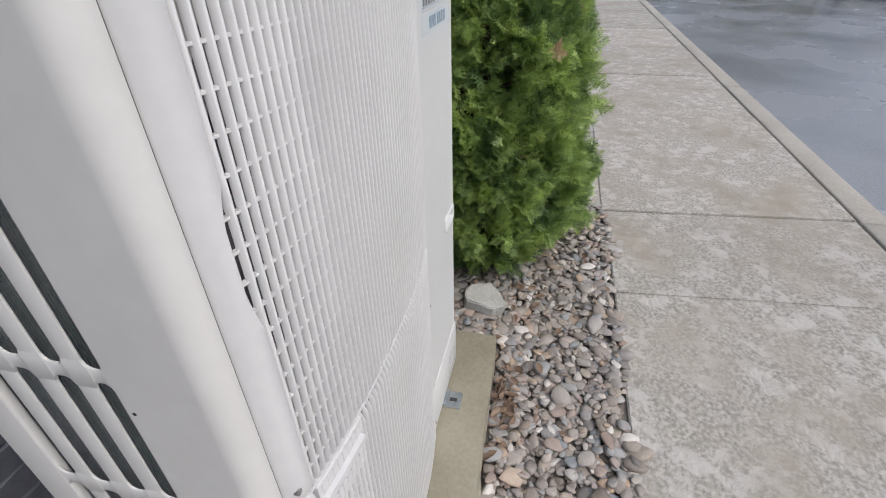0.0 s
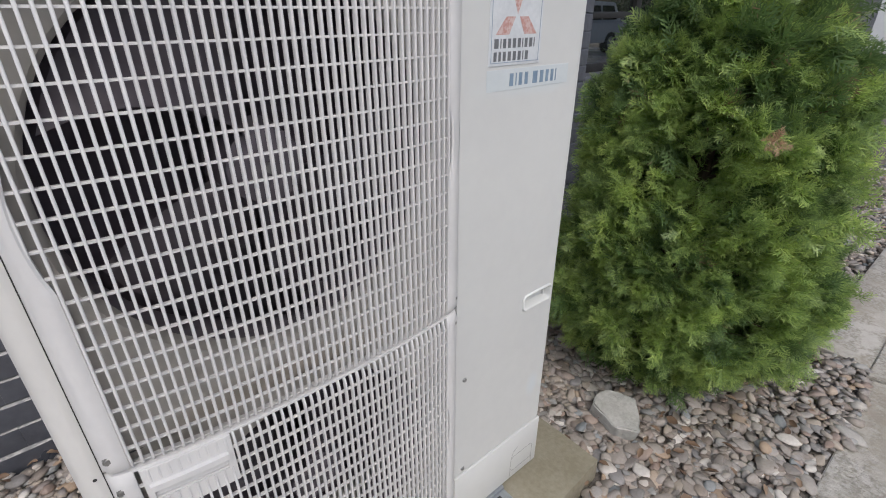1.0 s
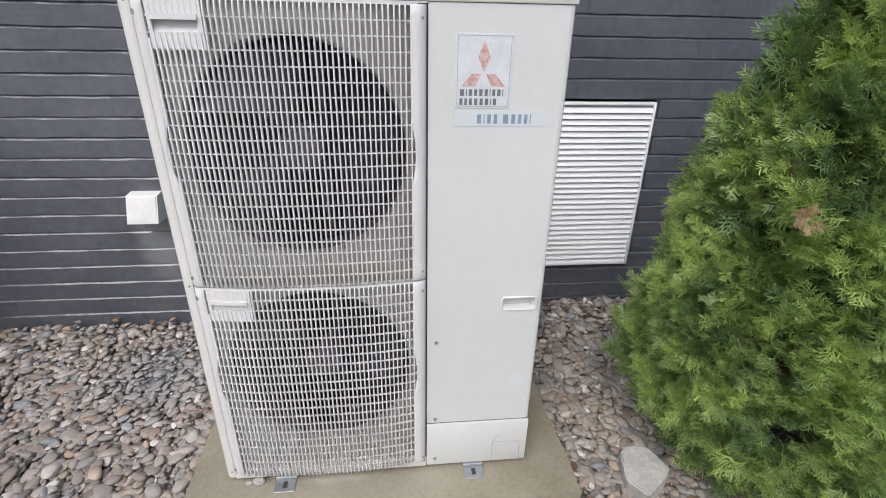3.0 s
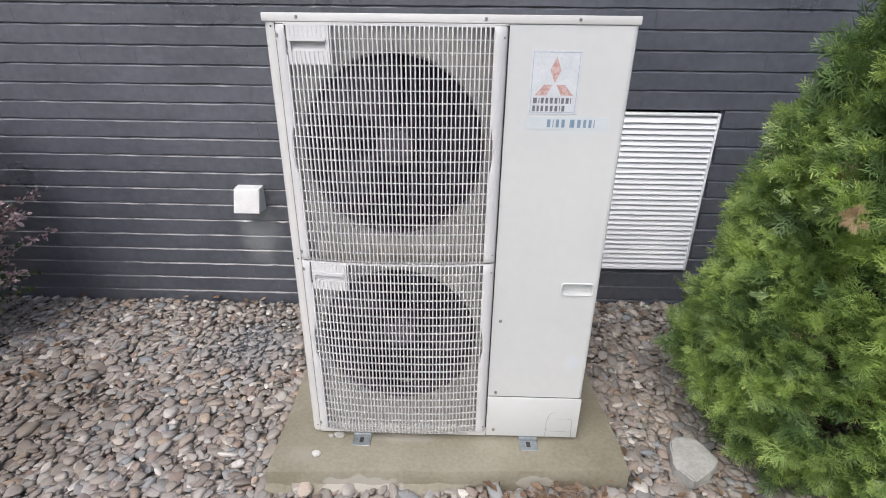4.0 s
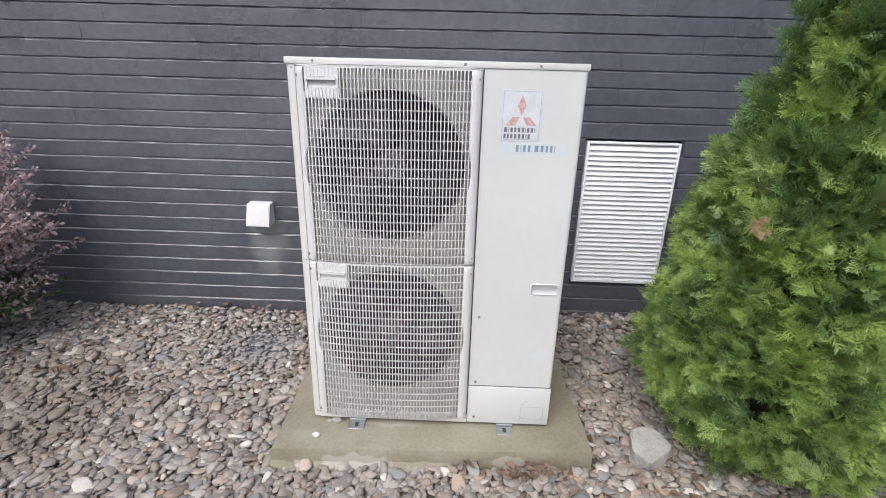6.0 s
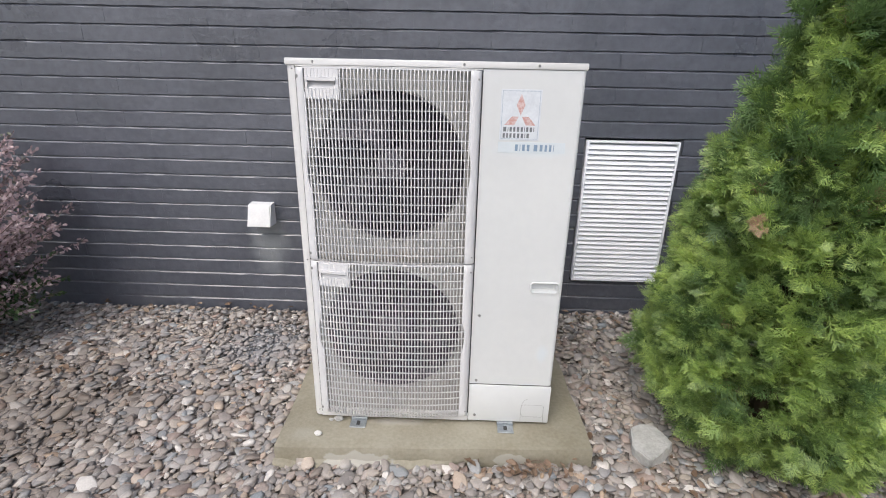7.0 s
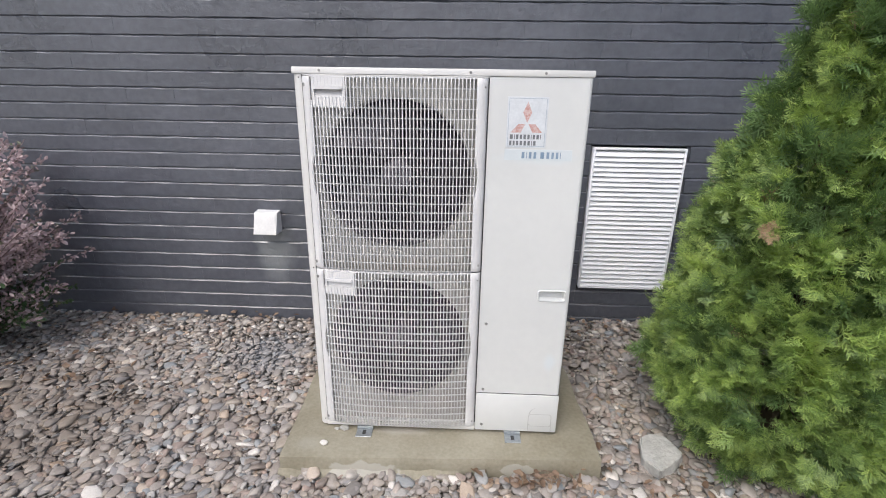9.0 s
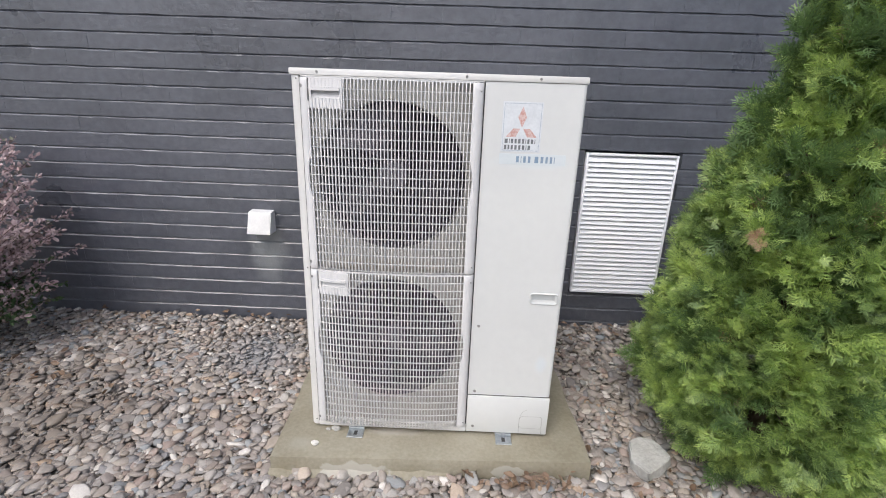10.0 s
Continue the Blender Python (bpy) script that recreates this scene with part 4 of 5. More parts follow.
def make_grille(hp, span, cz):
    z0, z1 = span
    gr = new("grille")
    gr.parent = hp
    tagged(gr, "bowed white plastic fan grille with square bars")
    # side flanges: wide above and below, scalloped where the fan's ring swells
    for left in (True, False):
        bm = bmesh.new()
        rows = []
        for i in range(61):
            z = z0 + 0.0015 + (z1 - z0 - 0.003) * i / 60
            u = (z - (cz + 0.004)) / 0.068
            dent = 0.0095 * max(0.0, 1 - u * u) ** 0.8 if abs(u) < 1 else 0.0
            width = (0.029 if left else 0.035) - dent
            xa = SEAM_X + 0.0008 if left else GX1
            s = 1 if left else -1
            xm, xb = xa + s * width * 0.52, xa + s * width
            end = min(i, 60 - i)
            back = 0.010 if end == 0 else 0.0
            rim = bulge(xb)
            side = ((xa, 0.010), (xa, 0.003), (xa + s * 0.0025, -0.004), (xa + s * 0.007, rim * 0.72), (xm, rim * 0.92), (xb - s * 0.003, rim - 0.0012), (xb, rim + 0.001), (xb, rim + 0.012))
            rows.append([bm.verts.new((px, py + (back * 0.6 if py < 0 else 0.0), z)) for px, py in side])
        for i in range(60):
            for j in range(7):
                bm.faces.new((rows[i][j], rows[i][j + 1], rows[i + 1][j + 1], rows[i + 1][j]))
        bm.faces.new(rows[0])
        bm.faces.new(list(reversed(rows[-1])))
        bmesh.ops.recalc_face_normals(bm, faces=bm.faces)
        flange = part("flange", bm, paint_grille, gr, smooth=50)
        xs = SEAM_X + 0.012 if left else GX1 - 0.013
        for z in (z0 + 0.028, z1 - 0.028):
            y = bulge(xs) + 0.0012
            bm = bmesh.new()
            rod(bm, (xs, y + 0.004, z), (xs, y - 0.0012, z), 0.0066, 0.0066, 14)
            part("screw_well", bm, screw_metal, flange)
            bm = bmesh.new()
            rod(bm, (xs, y - 0.0012, z), (xs, y - 0.0022, z), 0.0046, 0.0038, 12)
            part("screw", bm, screw_metal, flange)
    # upright bars
    n = int(round((BAR1 - BAR0) / BAR_STEP))
    plate_x, plate_z = 0.171, z1 - 0.094
    def upright(top, tail):
        bm = bmesh.new()
        prof = [(z0, 0.007), (z0 + 0.005, 0.0015), (z0 + 0.016, -0.001), (z0 + 0.03, -0.0015)] + tail
        rows = []
        for z, y in prof:
            rows.append([bm.verts.new((x, y + yy, z)) for x, yy in ((-0.0017, 0.008), (-0.0017, 0.0008), (-0.0009, 0.0), (0.0009, 0.0), (0.0017, 0.0008), (0.0017, 0.008))])
        for a, b in zip(rows, rows[1:]):
            for j in range(5):
                bm.faces.new((a[j], a[j + 1], b[j + 1], b[j]))
            bm.faces.new((a[5], a[0], b[0], b[5]))
        bm.faces.new(rows[0])
        bm.faces.new(list(reversed(rows[-1])))
        bmesh.ops.recalc_face_normals(bm, faces=bm.faces)
        return part("upright_bar", bm, paint_grille, gr, smooth=50)
    tall = upright(z1, [(z1 - 0.03, -0.0015), (z1 - 0.016, -0.001), (z1 - 0.004, 0.003), (z1, 0.010)])
    short = upright(plate_z, [(plate_z + 0.014, -0.0015), (plate_z + 0.019, 0.002)])
    taken = set()
    for i in range(n + 1):
        x = BAR0 + (BAR1 - BAR0) * i / n
        kind_of = short if x < plate_x - 0.004 else tall
        m = Matrix.Translation((x, bulge(x), 0))
        if kind_of in taken:
            again("upright_bar", kind_of, m, gr)
        else:
            kind_of.matrix_basis = m
            taken.add(kind_of)
    # one more bar on each side, half behind the scalloped flanges
    for x in (BAR0 - BAR_STEP, BAR1 + BAR_STEP):
        again("upright_bar", short if x < plate_x else tall, Matrix.Translation((x, bulge(x) + 0.0015, 0)), gr)
    # cross bars follow the bow
    bm = bmesh.new()
    xs = np.linspace(GX0 + 0.022, GX1 - 0.020, 25)
    rows = [[bm.verts.new((x, bulge(x) + yy, zz)) for yy, zz in ((0.0030, -0.0013), (0.0030, 0.0013), (0.0080, 0.0014), (0.0080, -0.0014))] for x in xs]
    for a, b in zip(rows, rows[1:]):
        for j in range(4):
            bm.faces.new((a[j], a[(j + 1) % 4], b[(j + 1) % 4], b[j]))
    bm.faces.new(rows[0])
    bm.faces.new(list(reversed(rows[-1])))
    bmesh.ops.recalc_face_normals(bm, faces=bm.faces)
    first = part("cross_bar", bm, paint_grille, gr, smooth=50)
    m_rows = int(round((z1 - z0) / 0.0305))
    for i in range(m_rows + 1):
        z = z0 + 0.003 + (z1 - z0 - 0.006) * i / m_rows
        yb = 0.006 if i in (0, m_rows) else 0.0
        if i == 0:
            first.location = (0, yb, z)
        else:
            again("cross_bar", first, Matrix.Translation((0, yb, z)), gr)
    # rim along the top, then the ribbed handle plate in the upper corner
    hp0, hp1, hz0, hz1 = 0.061, plate_x, plate_z, z1 - 0.005
    def ysurf(x):
        return bulge(x) - 0.001
    def slab(bm, xa, xb, za, zb, out, back, lean=0.0):
        """A strip that follows the bow; lean sets its lower edge back."""
        cols = np.linspace(xa, xb, max(6, int((xb - xa) / 0.02)))
        r = [[bm.verts.new((x, ysurf(x) + yy, z)) for yy, z in ((out + lean, za), (out, zb), (back, zb), (back + lean, za))] for x in cols]
        for a, b in zip(r, r[1:]):
            for j in range(4):
                bm.faces.new((a[j], a[(j + 1) % 4], b[(j + 1) % 4], b[j]))
        bm.faces.new(r[0])
        bm.faces.new(list(reversed(r[-1])))
        bmesh.ops.recalc_face_normals(bm, faces=bm.faces)
    bm = bmesh.new()
    slab(bm, SEAM_X + 0.028, GX1 - 0.032, z1 - 0.0045, z1, 0.0045, 0.024)
    part("top_rim", bm, paint_grille, gr, smooth=30)
    bm = bmesh.new()
    slab(bm, hp0, hp1, hz1 - 0.026, hz1, 0.0015, 0.012)
    slab(bm, hp0, hp0 + 0.008, hz0 + 0.030, hz1 - 0.026, 0.0015, 0.012)
    slab(bm, hp1 - 0.010, hp1, hz0 + 0.030, hz1 - 0.026, 0.0015, 0.012)
    slab(bm, hp0, hp1, hz0, hz0 + 0.030, 0.0025, 0.012)
    slab(bm, hp0 + 0.006, hp1 - 0.008, hz0 + 0.028, hz1 - 0.024, 0.020, 0.024, -0.014)
    plate = part("handle_plate", bm, paint_grille, gr, smooth=25)
    bm = bmesh.new()
    slab(bm, hp0 + 0.005, hp1 - 0.008, hz1 - 0.036, hz1 - 0.0265, -0.0060, 0.008)
    part("finger_grip", bm, paint_grille, plate, smooth=40)
    for za, zb, out in ((hz1 - 0.025, hz1 - 0.001, -0.0008), (hz0, hz0 + 0.030, -0.0012)):
        first = None
        for k in range(9):
            x = BAR0 + BAR_STEP * (k + 1)
            if x > hp1 - 0.006:
                continue
            if first is None:
                bm = bmesh.new()
                box(bm, -0.0016, 0.0016, out + 0.0015, 0.005, za, zb, 0.0006, 1)
                first = part("rib", bm, paint_grille, plate)
                first.location = (x, ysurf(x), 0)
            else:
                again("rib", first, Matrix.Translation((x, ysurf(x), 0)), plate)


make_pad()
make_heat_pump()


# ---- planting ----
def spray_template(seed, length=0.076, pairs=6):
    """A flat cedar frond along +X, in the X-Z plane, of slim blunt fingers: verts, triangles."""
    rnd = random.Random(seed)
    v, f = [], []

    def finger(p, ang, ln, wd, y):
        a = len(v)
        c, s = math.cos(ang), math.sin(ang)
        lift = rnd.uniform(-0.006, 0.006) * ln / 0.03
        for u, w, yy in ((0, 0.38, 0), (0, -0.38, 0), (1.0, -0.26, lift), (0.96, 0.30, lift)):
            v.append((p[0] + c * ln * u - s * wd * w, y + yy, p[1] + s * ln * u + c * wd * w))
        f.append((a, a + 1, a + 2))
        f.append((a, a + 2, a + 3))

    curve = rnd.uniform(-0.45, 0.45)
    px, pz, ang = 0.0, 0.0, -curve * 0.5
    step = length / (pairs + 1)
    for i in range(pairs + 1):
        u = i / pairs
        finger((px, pz), ang, step * (1.15 if i < pairs else 1.5), 0.0042 - 0.0012 * u, 0)
        px, pz = px + math.cos(ang) * step, pz + math.sin(ang) * step
        ang += curve / pairs
        if i == pairs:
            break
        for side in (-1, 1):
            ln = length * (0.50 - 0.30 * u) * rnd.uniform(0.75, 1.2)
            turn = ang + side * rnd.uniform(0.55, 0.95)
            y = rnd.uniform(-0.003, 0.003)
            finger((px, pz), turn, ln, 0.0040, y)
            if i < pairs - 1:
                for ud, sgn in ((0.35, 1), (0.62, -1)) if i < 3 else ((0.45, 1),):
                    finger((px + math.cos(turn) * ln * ud, pz + math.sin(turn) * ln * ud), turn - side * sgn * rnd.uniform(0.5, 0.85), ln * 0.55, 0.0038, y)
    return np.array(v), np.array(f)


def rotations(dirs, spin):
    """Frames whose X axis is dirs, spun about it."""
    x = dirs / np.linalg.norm(dirs, axis=1, keepdims=True)
    up = np.tile(np.array([0.0, 0.0, 1.0]), (len(x), 1))
    y = np.cross(up, x)
    y /= np.maximum(np.linalg.norm(y, axis=1, keepdims=True), 1e-6)
    z = np.cross(x, y)
    c, s = np.cos(spin)[:, None], np.sin(spin)[:, None]
    return np.stack((x, c * y + s * z, -s * y + c * z), axis=2)


def scatter(templates, pick, rot, scale, place):
    """Copies of templates joined into arrays."""
    verts, faces, base = [], [], 0
    for k, (tv, tf) in enumerate(templates):
        ids = np.nonzero(pick == k)[0]
        if not len(ids):
            continue
        pts = np.einsum("nij,vj->nvi", rot[ids], tv) * scale[ids][:, None, None] + place[ids][:, None, :]
        verts.append(pts.reshape(-1, 3))
        faces.append((tf[None] + (np.arange(len(ids)) * len(tv))[:, None, None] + base).reshape(-1, 3))
        base += len(ids) * len(tv)
    return np.concatenate(verts), np.concatenate(faces)


def cedar_radius(z, ang, profile, seed):
    """Uneven outline: a tapering profile with lobes."""
    zs, rs = zip(*profile)
    r = np.interp(z, zs, rs)
    lob = np.array([noise.noise(Vector((math.cos(a) * 1.9 + seed, math.sin(a) * 1.9, zz * 2.6))) for a, zz in zip(ang, z)])
    fine = np.array([noise.noise(Vector((math.cos(a) * 6.5 + seed, math.sin(a) * 6.5 + 7, zz * 12.0))) for a, zz in zip(ang, z)])
    return r * (1 + 0.13 * lob) + 0.07 * fine


def make_cedar(x, y, z, profile, count, seed, label, size=1.0):
    rs = np.random.RandomState(seed)
    tree = thing("arborvitae", label, "shrub", "clipped cedars along the wall", at=(x, y, z))
    top = profile[-1][0]
    bm = bmesh.new()
    rod(bm, (0, 0, -0.05), (0.02, 0.01, top * 0.55), 0.035, 0.02, 10)
    rod(bm, (0.02, 0.01, top * 0.55), (0.0, 0.0, top * 0.95), 0.02, 0.005, 8)
    part("trunk", bm, bark, tree)
    bm = bmesh.new()
    for i in range(60):
        h = 0.08 + (top * 0.85) * i / 60
        a = i * 2.4
        r = 0.8 * float(np.interp(h + 0.12, [p[0] for p in profile], [p[1] for p in profile]))
        rod(bm, (0.01, 0.005, h), (r * math.cos(a), r * math.sin(a), h + 0.10 + 0.1 * rs.rand()), 0.008, 0.002, 5)
    tagged(part("limbs", bm, bark, tree), kind="stuff")
    templates = [spray_template(seed * 10 + k) for k in range(7)]
    zs_p, rs_p = np.array([p[0] for p in profile]), np.array([p[1] for p in profile])
    fine_z = np.linspace(zs_p[0], zs_p[-1], 200)
    weight = np.interp(fine_z, zs_p, rs_p) + 0.03 + 0.10 * (fine_z > 0.6 * top)
    # tufts of fronds at the tips of the twigs, with hollows between them
    each = 15
    # the inner layer is coloured darker for shade, filling the hollows
    for name, share, inner, mat in (("crown", 1.0, False, cedar_green), ("inner_crown", 0.2, True, cedar_shade_tone)):
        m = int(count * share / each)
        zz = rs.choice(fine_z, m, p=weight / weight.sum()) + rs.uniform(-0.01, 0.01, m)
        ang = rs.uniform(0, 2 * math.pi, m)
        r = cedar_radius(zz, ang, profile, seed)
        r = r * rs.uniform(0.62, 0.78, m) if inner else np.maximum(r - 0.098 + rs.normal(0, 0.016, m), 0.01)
        out = np.stack((np.cos(ang), np.sin(ang), np.zeros(m)), axis=1)
        tang = np.stack((-np.sin(ang), np.cos(ang), np.zeros(m)), axis=1)
        axis = out * 0.8 + tang * rs.normal(0, 0.28, m)[:, None] + np.array([0, 0, 1.0]) * rs.normal(0.42, 0.28, m)[:, None]
        axis /= np.linalg.norm(axis, axis=1, keepdims=True)
        base = np.stack((r * np.cos(ang), r * np.sin(ang), zz), axis=1)
        n = m * each
        axis, base = np.repeat(axis, each, axis=0), np.repeat(base, each, axis=0)
        tuft_size = np.repeat(rs.uniform(0.75, 1.15, m), each)
        dirs = axis + rs.normal(0, 0.48, (n, 3))
        place = base + axis * rs.uniform(-0.03, 0.03, n)[:, None] + rs.normal(0, 0.012, (n, 3))
        place[:, 2] = np.maximum(place[:, 2], 0.03)
        spin = rs.normal(math.pi / 2, 0.9, n)
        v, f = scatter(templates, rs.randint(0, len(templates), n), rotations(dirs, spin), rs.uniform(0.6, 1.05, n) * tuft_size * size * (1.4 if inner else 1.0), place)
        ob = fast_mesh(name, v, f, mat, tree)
        tagged(ob, kind="stuff")
    return tree, templates


CEDAR = [(0.02, 0.24), (0.10, 0.38), (0.22, 0.49), (0.32, 0.52), (0.45, 0.475), (0.6, 0.445), (0.85, 0.415), (1.02, 0.412), (1.10, 0.36), (1.2, 0.30), (1.3, 0.25), (1.5, 0.205), (1.62, 0.17), (1.8, 0.12), (2.0, 0.06), (2.08, 0.01)]


def make_planting():
    tree, templates = make_cedar(1.80, 0.04, 0.03, CEDAR, 31000, 3, "bright green feathery arborvitae with one brown tuft, in gravel")
    rs = np.random.RandomState(11)
    n = 16
    c = np.array([1.452 - 1.80, -0.268, 0.992])
    out = np.array([-0.75, -0.62, 0.25])
    place = c + rs.normal(0, 0.008, (n, 3)) + out * 0.016
    dirs = out + rs.normal(0, 0.8, (n, 3))
    v, f = scatter(templates, rs.randint(0, 7, n), rotations(dirs, rs.normal(0, 1, n)), rs.uniform(0.32, 0.5, n), place)
    fast_mesh("brown_tuft", v, f, cedar_brown, tree)
    tree.children[-1]["label"] = "dead brown tuft"
    small = [(0.02, 0.2), (0.15, 0.34), (0.4, 0.38), (0.7, 0.34), (0.95, 0.24), (1.1, 0.1), (1.15, 0.02)]
    make_cedar(3.05, 0.42, 0.03, small, 3000, 5, "smaller green arborvitae farther along the wall")


def leaf_template(seed):
    rnd = random.Random(seed)
    l, w = 0.020, 0.011
    k = rnd.uniform(0.001, 0.004)
    v = [(0, 0, 0), (l * 0.45, -w / 2, k), (l * 0.45, w / 2, k), (l * 0.5, 0, -k * 0.4), (l * 0.85, -w * 0.36, k * 0.6), (l * 0.85, w * 0.36, k * 0.6), (l, 0, 0)]
    f = [(0, 1, 3), (0, 3, 2), (1, 4, 3), (3, 5, 2), (3, 4, 6), (3, 6, 5)]
    return np.array(v), np.array(f)


def make_barberry(x, y, z, spread, height, seed):
    rs = np.random.RandomState(seed)
    shrub = thing("barberry_shrub", "purple-red barberry shrub with arching leafy twigs", "shrub", at=(x, y, z))
    bm = bmesh.new()
    places, dirs, tone = [], [], []
    for i in range(210):
        a = rs.uniform(0, 2 * math.pi)
        reach = spread * math.sqrt(rs.uniform(0.05, 1.0))
        h = height * (0.45 + 0.55 * rs.rand()) * (1.0 - 0.25 * (reach / spread) ** 2)
        if i % 3 == 0:
            h *= 0.5
            reach *= 0.8
        p0 = np.array([0.06 * math.cos(a), 0.06 * math.sin(a), 0.0])
        p1 = np.array([reach * 0.35 * math.cos(a), reach * 0.35 * math.sin(a), h * 0.75])
        p2 = np.array([reach * math.cos(a), reach * math.sin(a), h])
        prev = p0
        for t in np.linspace(0.15, 1, 7):
            q = (1 - t) ** 2 * p0 + 2 * t * (1 - t) * p1 + t * t * p2
            rod(bm, prev, q, 0.004 * (1.1 - t) + 0.001, 0.004 * (1.0 - t) + 0.001, 4)
            for k in range(24):
                places.append(prev + (q - prev) * rs.rand() + rs.normal(0, 0.009, 3))
                dirs.append((q - prev) / (np.linalg.norm(q - prev) + 1e-6) * 0.6 + rs.normal(0, 0.8, 3))
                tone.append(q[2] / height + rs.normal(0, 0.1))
            prev = q
    tagged(part("branchwork", bm, bark, shrub), kind="stuff")
    places, dirs, tone = np.array(places), np.array(dirs), np.array(tone)
    temps = [leaf_template(k) for k in range(4)]
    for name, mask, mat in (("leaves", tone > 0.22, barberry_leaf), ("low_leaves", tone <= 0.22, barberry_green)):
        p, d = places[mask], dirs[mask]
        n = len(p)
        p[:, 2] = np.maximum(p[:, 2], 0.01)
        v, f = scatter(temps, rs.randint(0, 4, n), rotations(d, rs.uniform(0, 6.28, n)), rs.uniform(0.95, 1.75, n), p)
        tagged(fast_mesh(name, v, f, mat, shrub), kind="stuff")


make_planting()
make_barberry(-2.06, 0.50, 0.03, 0.66, 1.28, 21)


# ---- loose stones and litter ----
def rough_rock(points, z0, z1, cut, seed):
    """A flat broken slab of rock over an outline, chipped and bevelled."""
    rnd = random.Random(seed)
    bm = bmesh.new()
    prism(bm, points, z0, z1)
    bmesh.ops.bevel(bm, geom=bm.edges[:], offset=cut, segments=2, affect="EDGES")
    bmesh.ops.triangulate(bm, faces=bm.faces[:])
    bmesh.ops.subdivide_edges(bm, edges=bm.edges[:], cuts=2)
    for v in bm.verts:
        v.co += Vector((noise.noise(v.co * 30 + Vector((seed, 0, 0))), noise.noise(v.co * 30 + Vector((0, seed, 0))), noise.noise(v.co * 24))) * (0.25 * (abs(points[0][0]) + abs(points[0][1])) * 0.3)
    return bm


def make_rocks():
    bm = rough_rock([(-0.047, 0.074), (0.0, 0.085), (0.05, 0.078), (0.092, -0.013), (0.031, -0.07), (-0.027, -0.099), (-0.058, -0.062), (-0.072, -0.033)], -0.03, 0.022, 0.004, 5)
    ob = part("flat_rock", bm, rock_grey, smooth=30)
    ob.matrix_basis = pose(1.350, -0.045, 0.050, 5, -4, 0)
    tagged(ob, "flat pale grey broken rock lying on the pebbles", "rock")
    for x, y, s, k in ((0.034, -0.100, 0.019, 1), (0.095, -0.012, 0.022, 2), (0.065, -0.015, 0.012, 3)):
        bm = rough_rock([(-1 * s, 0.2 * s), (-0.3 * s, 0.8 * s), (0.8 * s, 0.5 * s), (1 * s, -0.3 * s), (0.1 * s, -0.8 * s)], 0, s * 0.5, s * 0.2, k)
        for v in bm.verts:
            v.co.z = max(v.co.z, -0.002)
        ob = part("stone_chip", bm, chip_white if k == 1 else rock_grey, smooth=40)
        ob.location = (x, y, PAD_Z)
        tagged(ob, "small white stone chip on the concrete pad" if k == 1 else "small grey stone chip beside the unit's foot", "stone")


def in_pad(x, y, margin):
    c, s = math.cos(radians(-PAD_TURN)), math.sin(radians(-PAD_TURN))
    dx, dy = x - 0.497, y + 0.155
    u, w = c * dx - s * dy, s * dx + c * dy
    return (np.abs(u) < 0.615 + margin) & (w > -margin) & (w < 0.68 + margin)


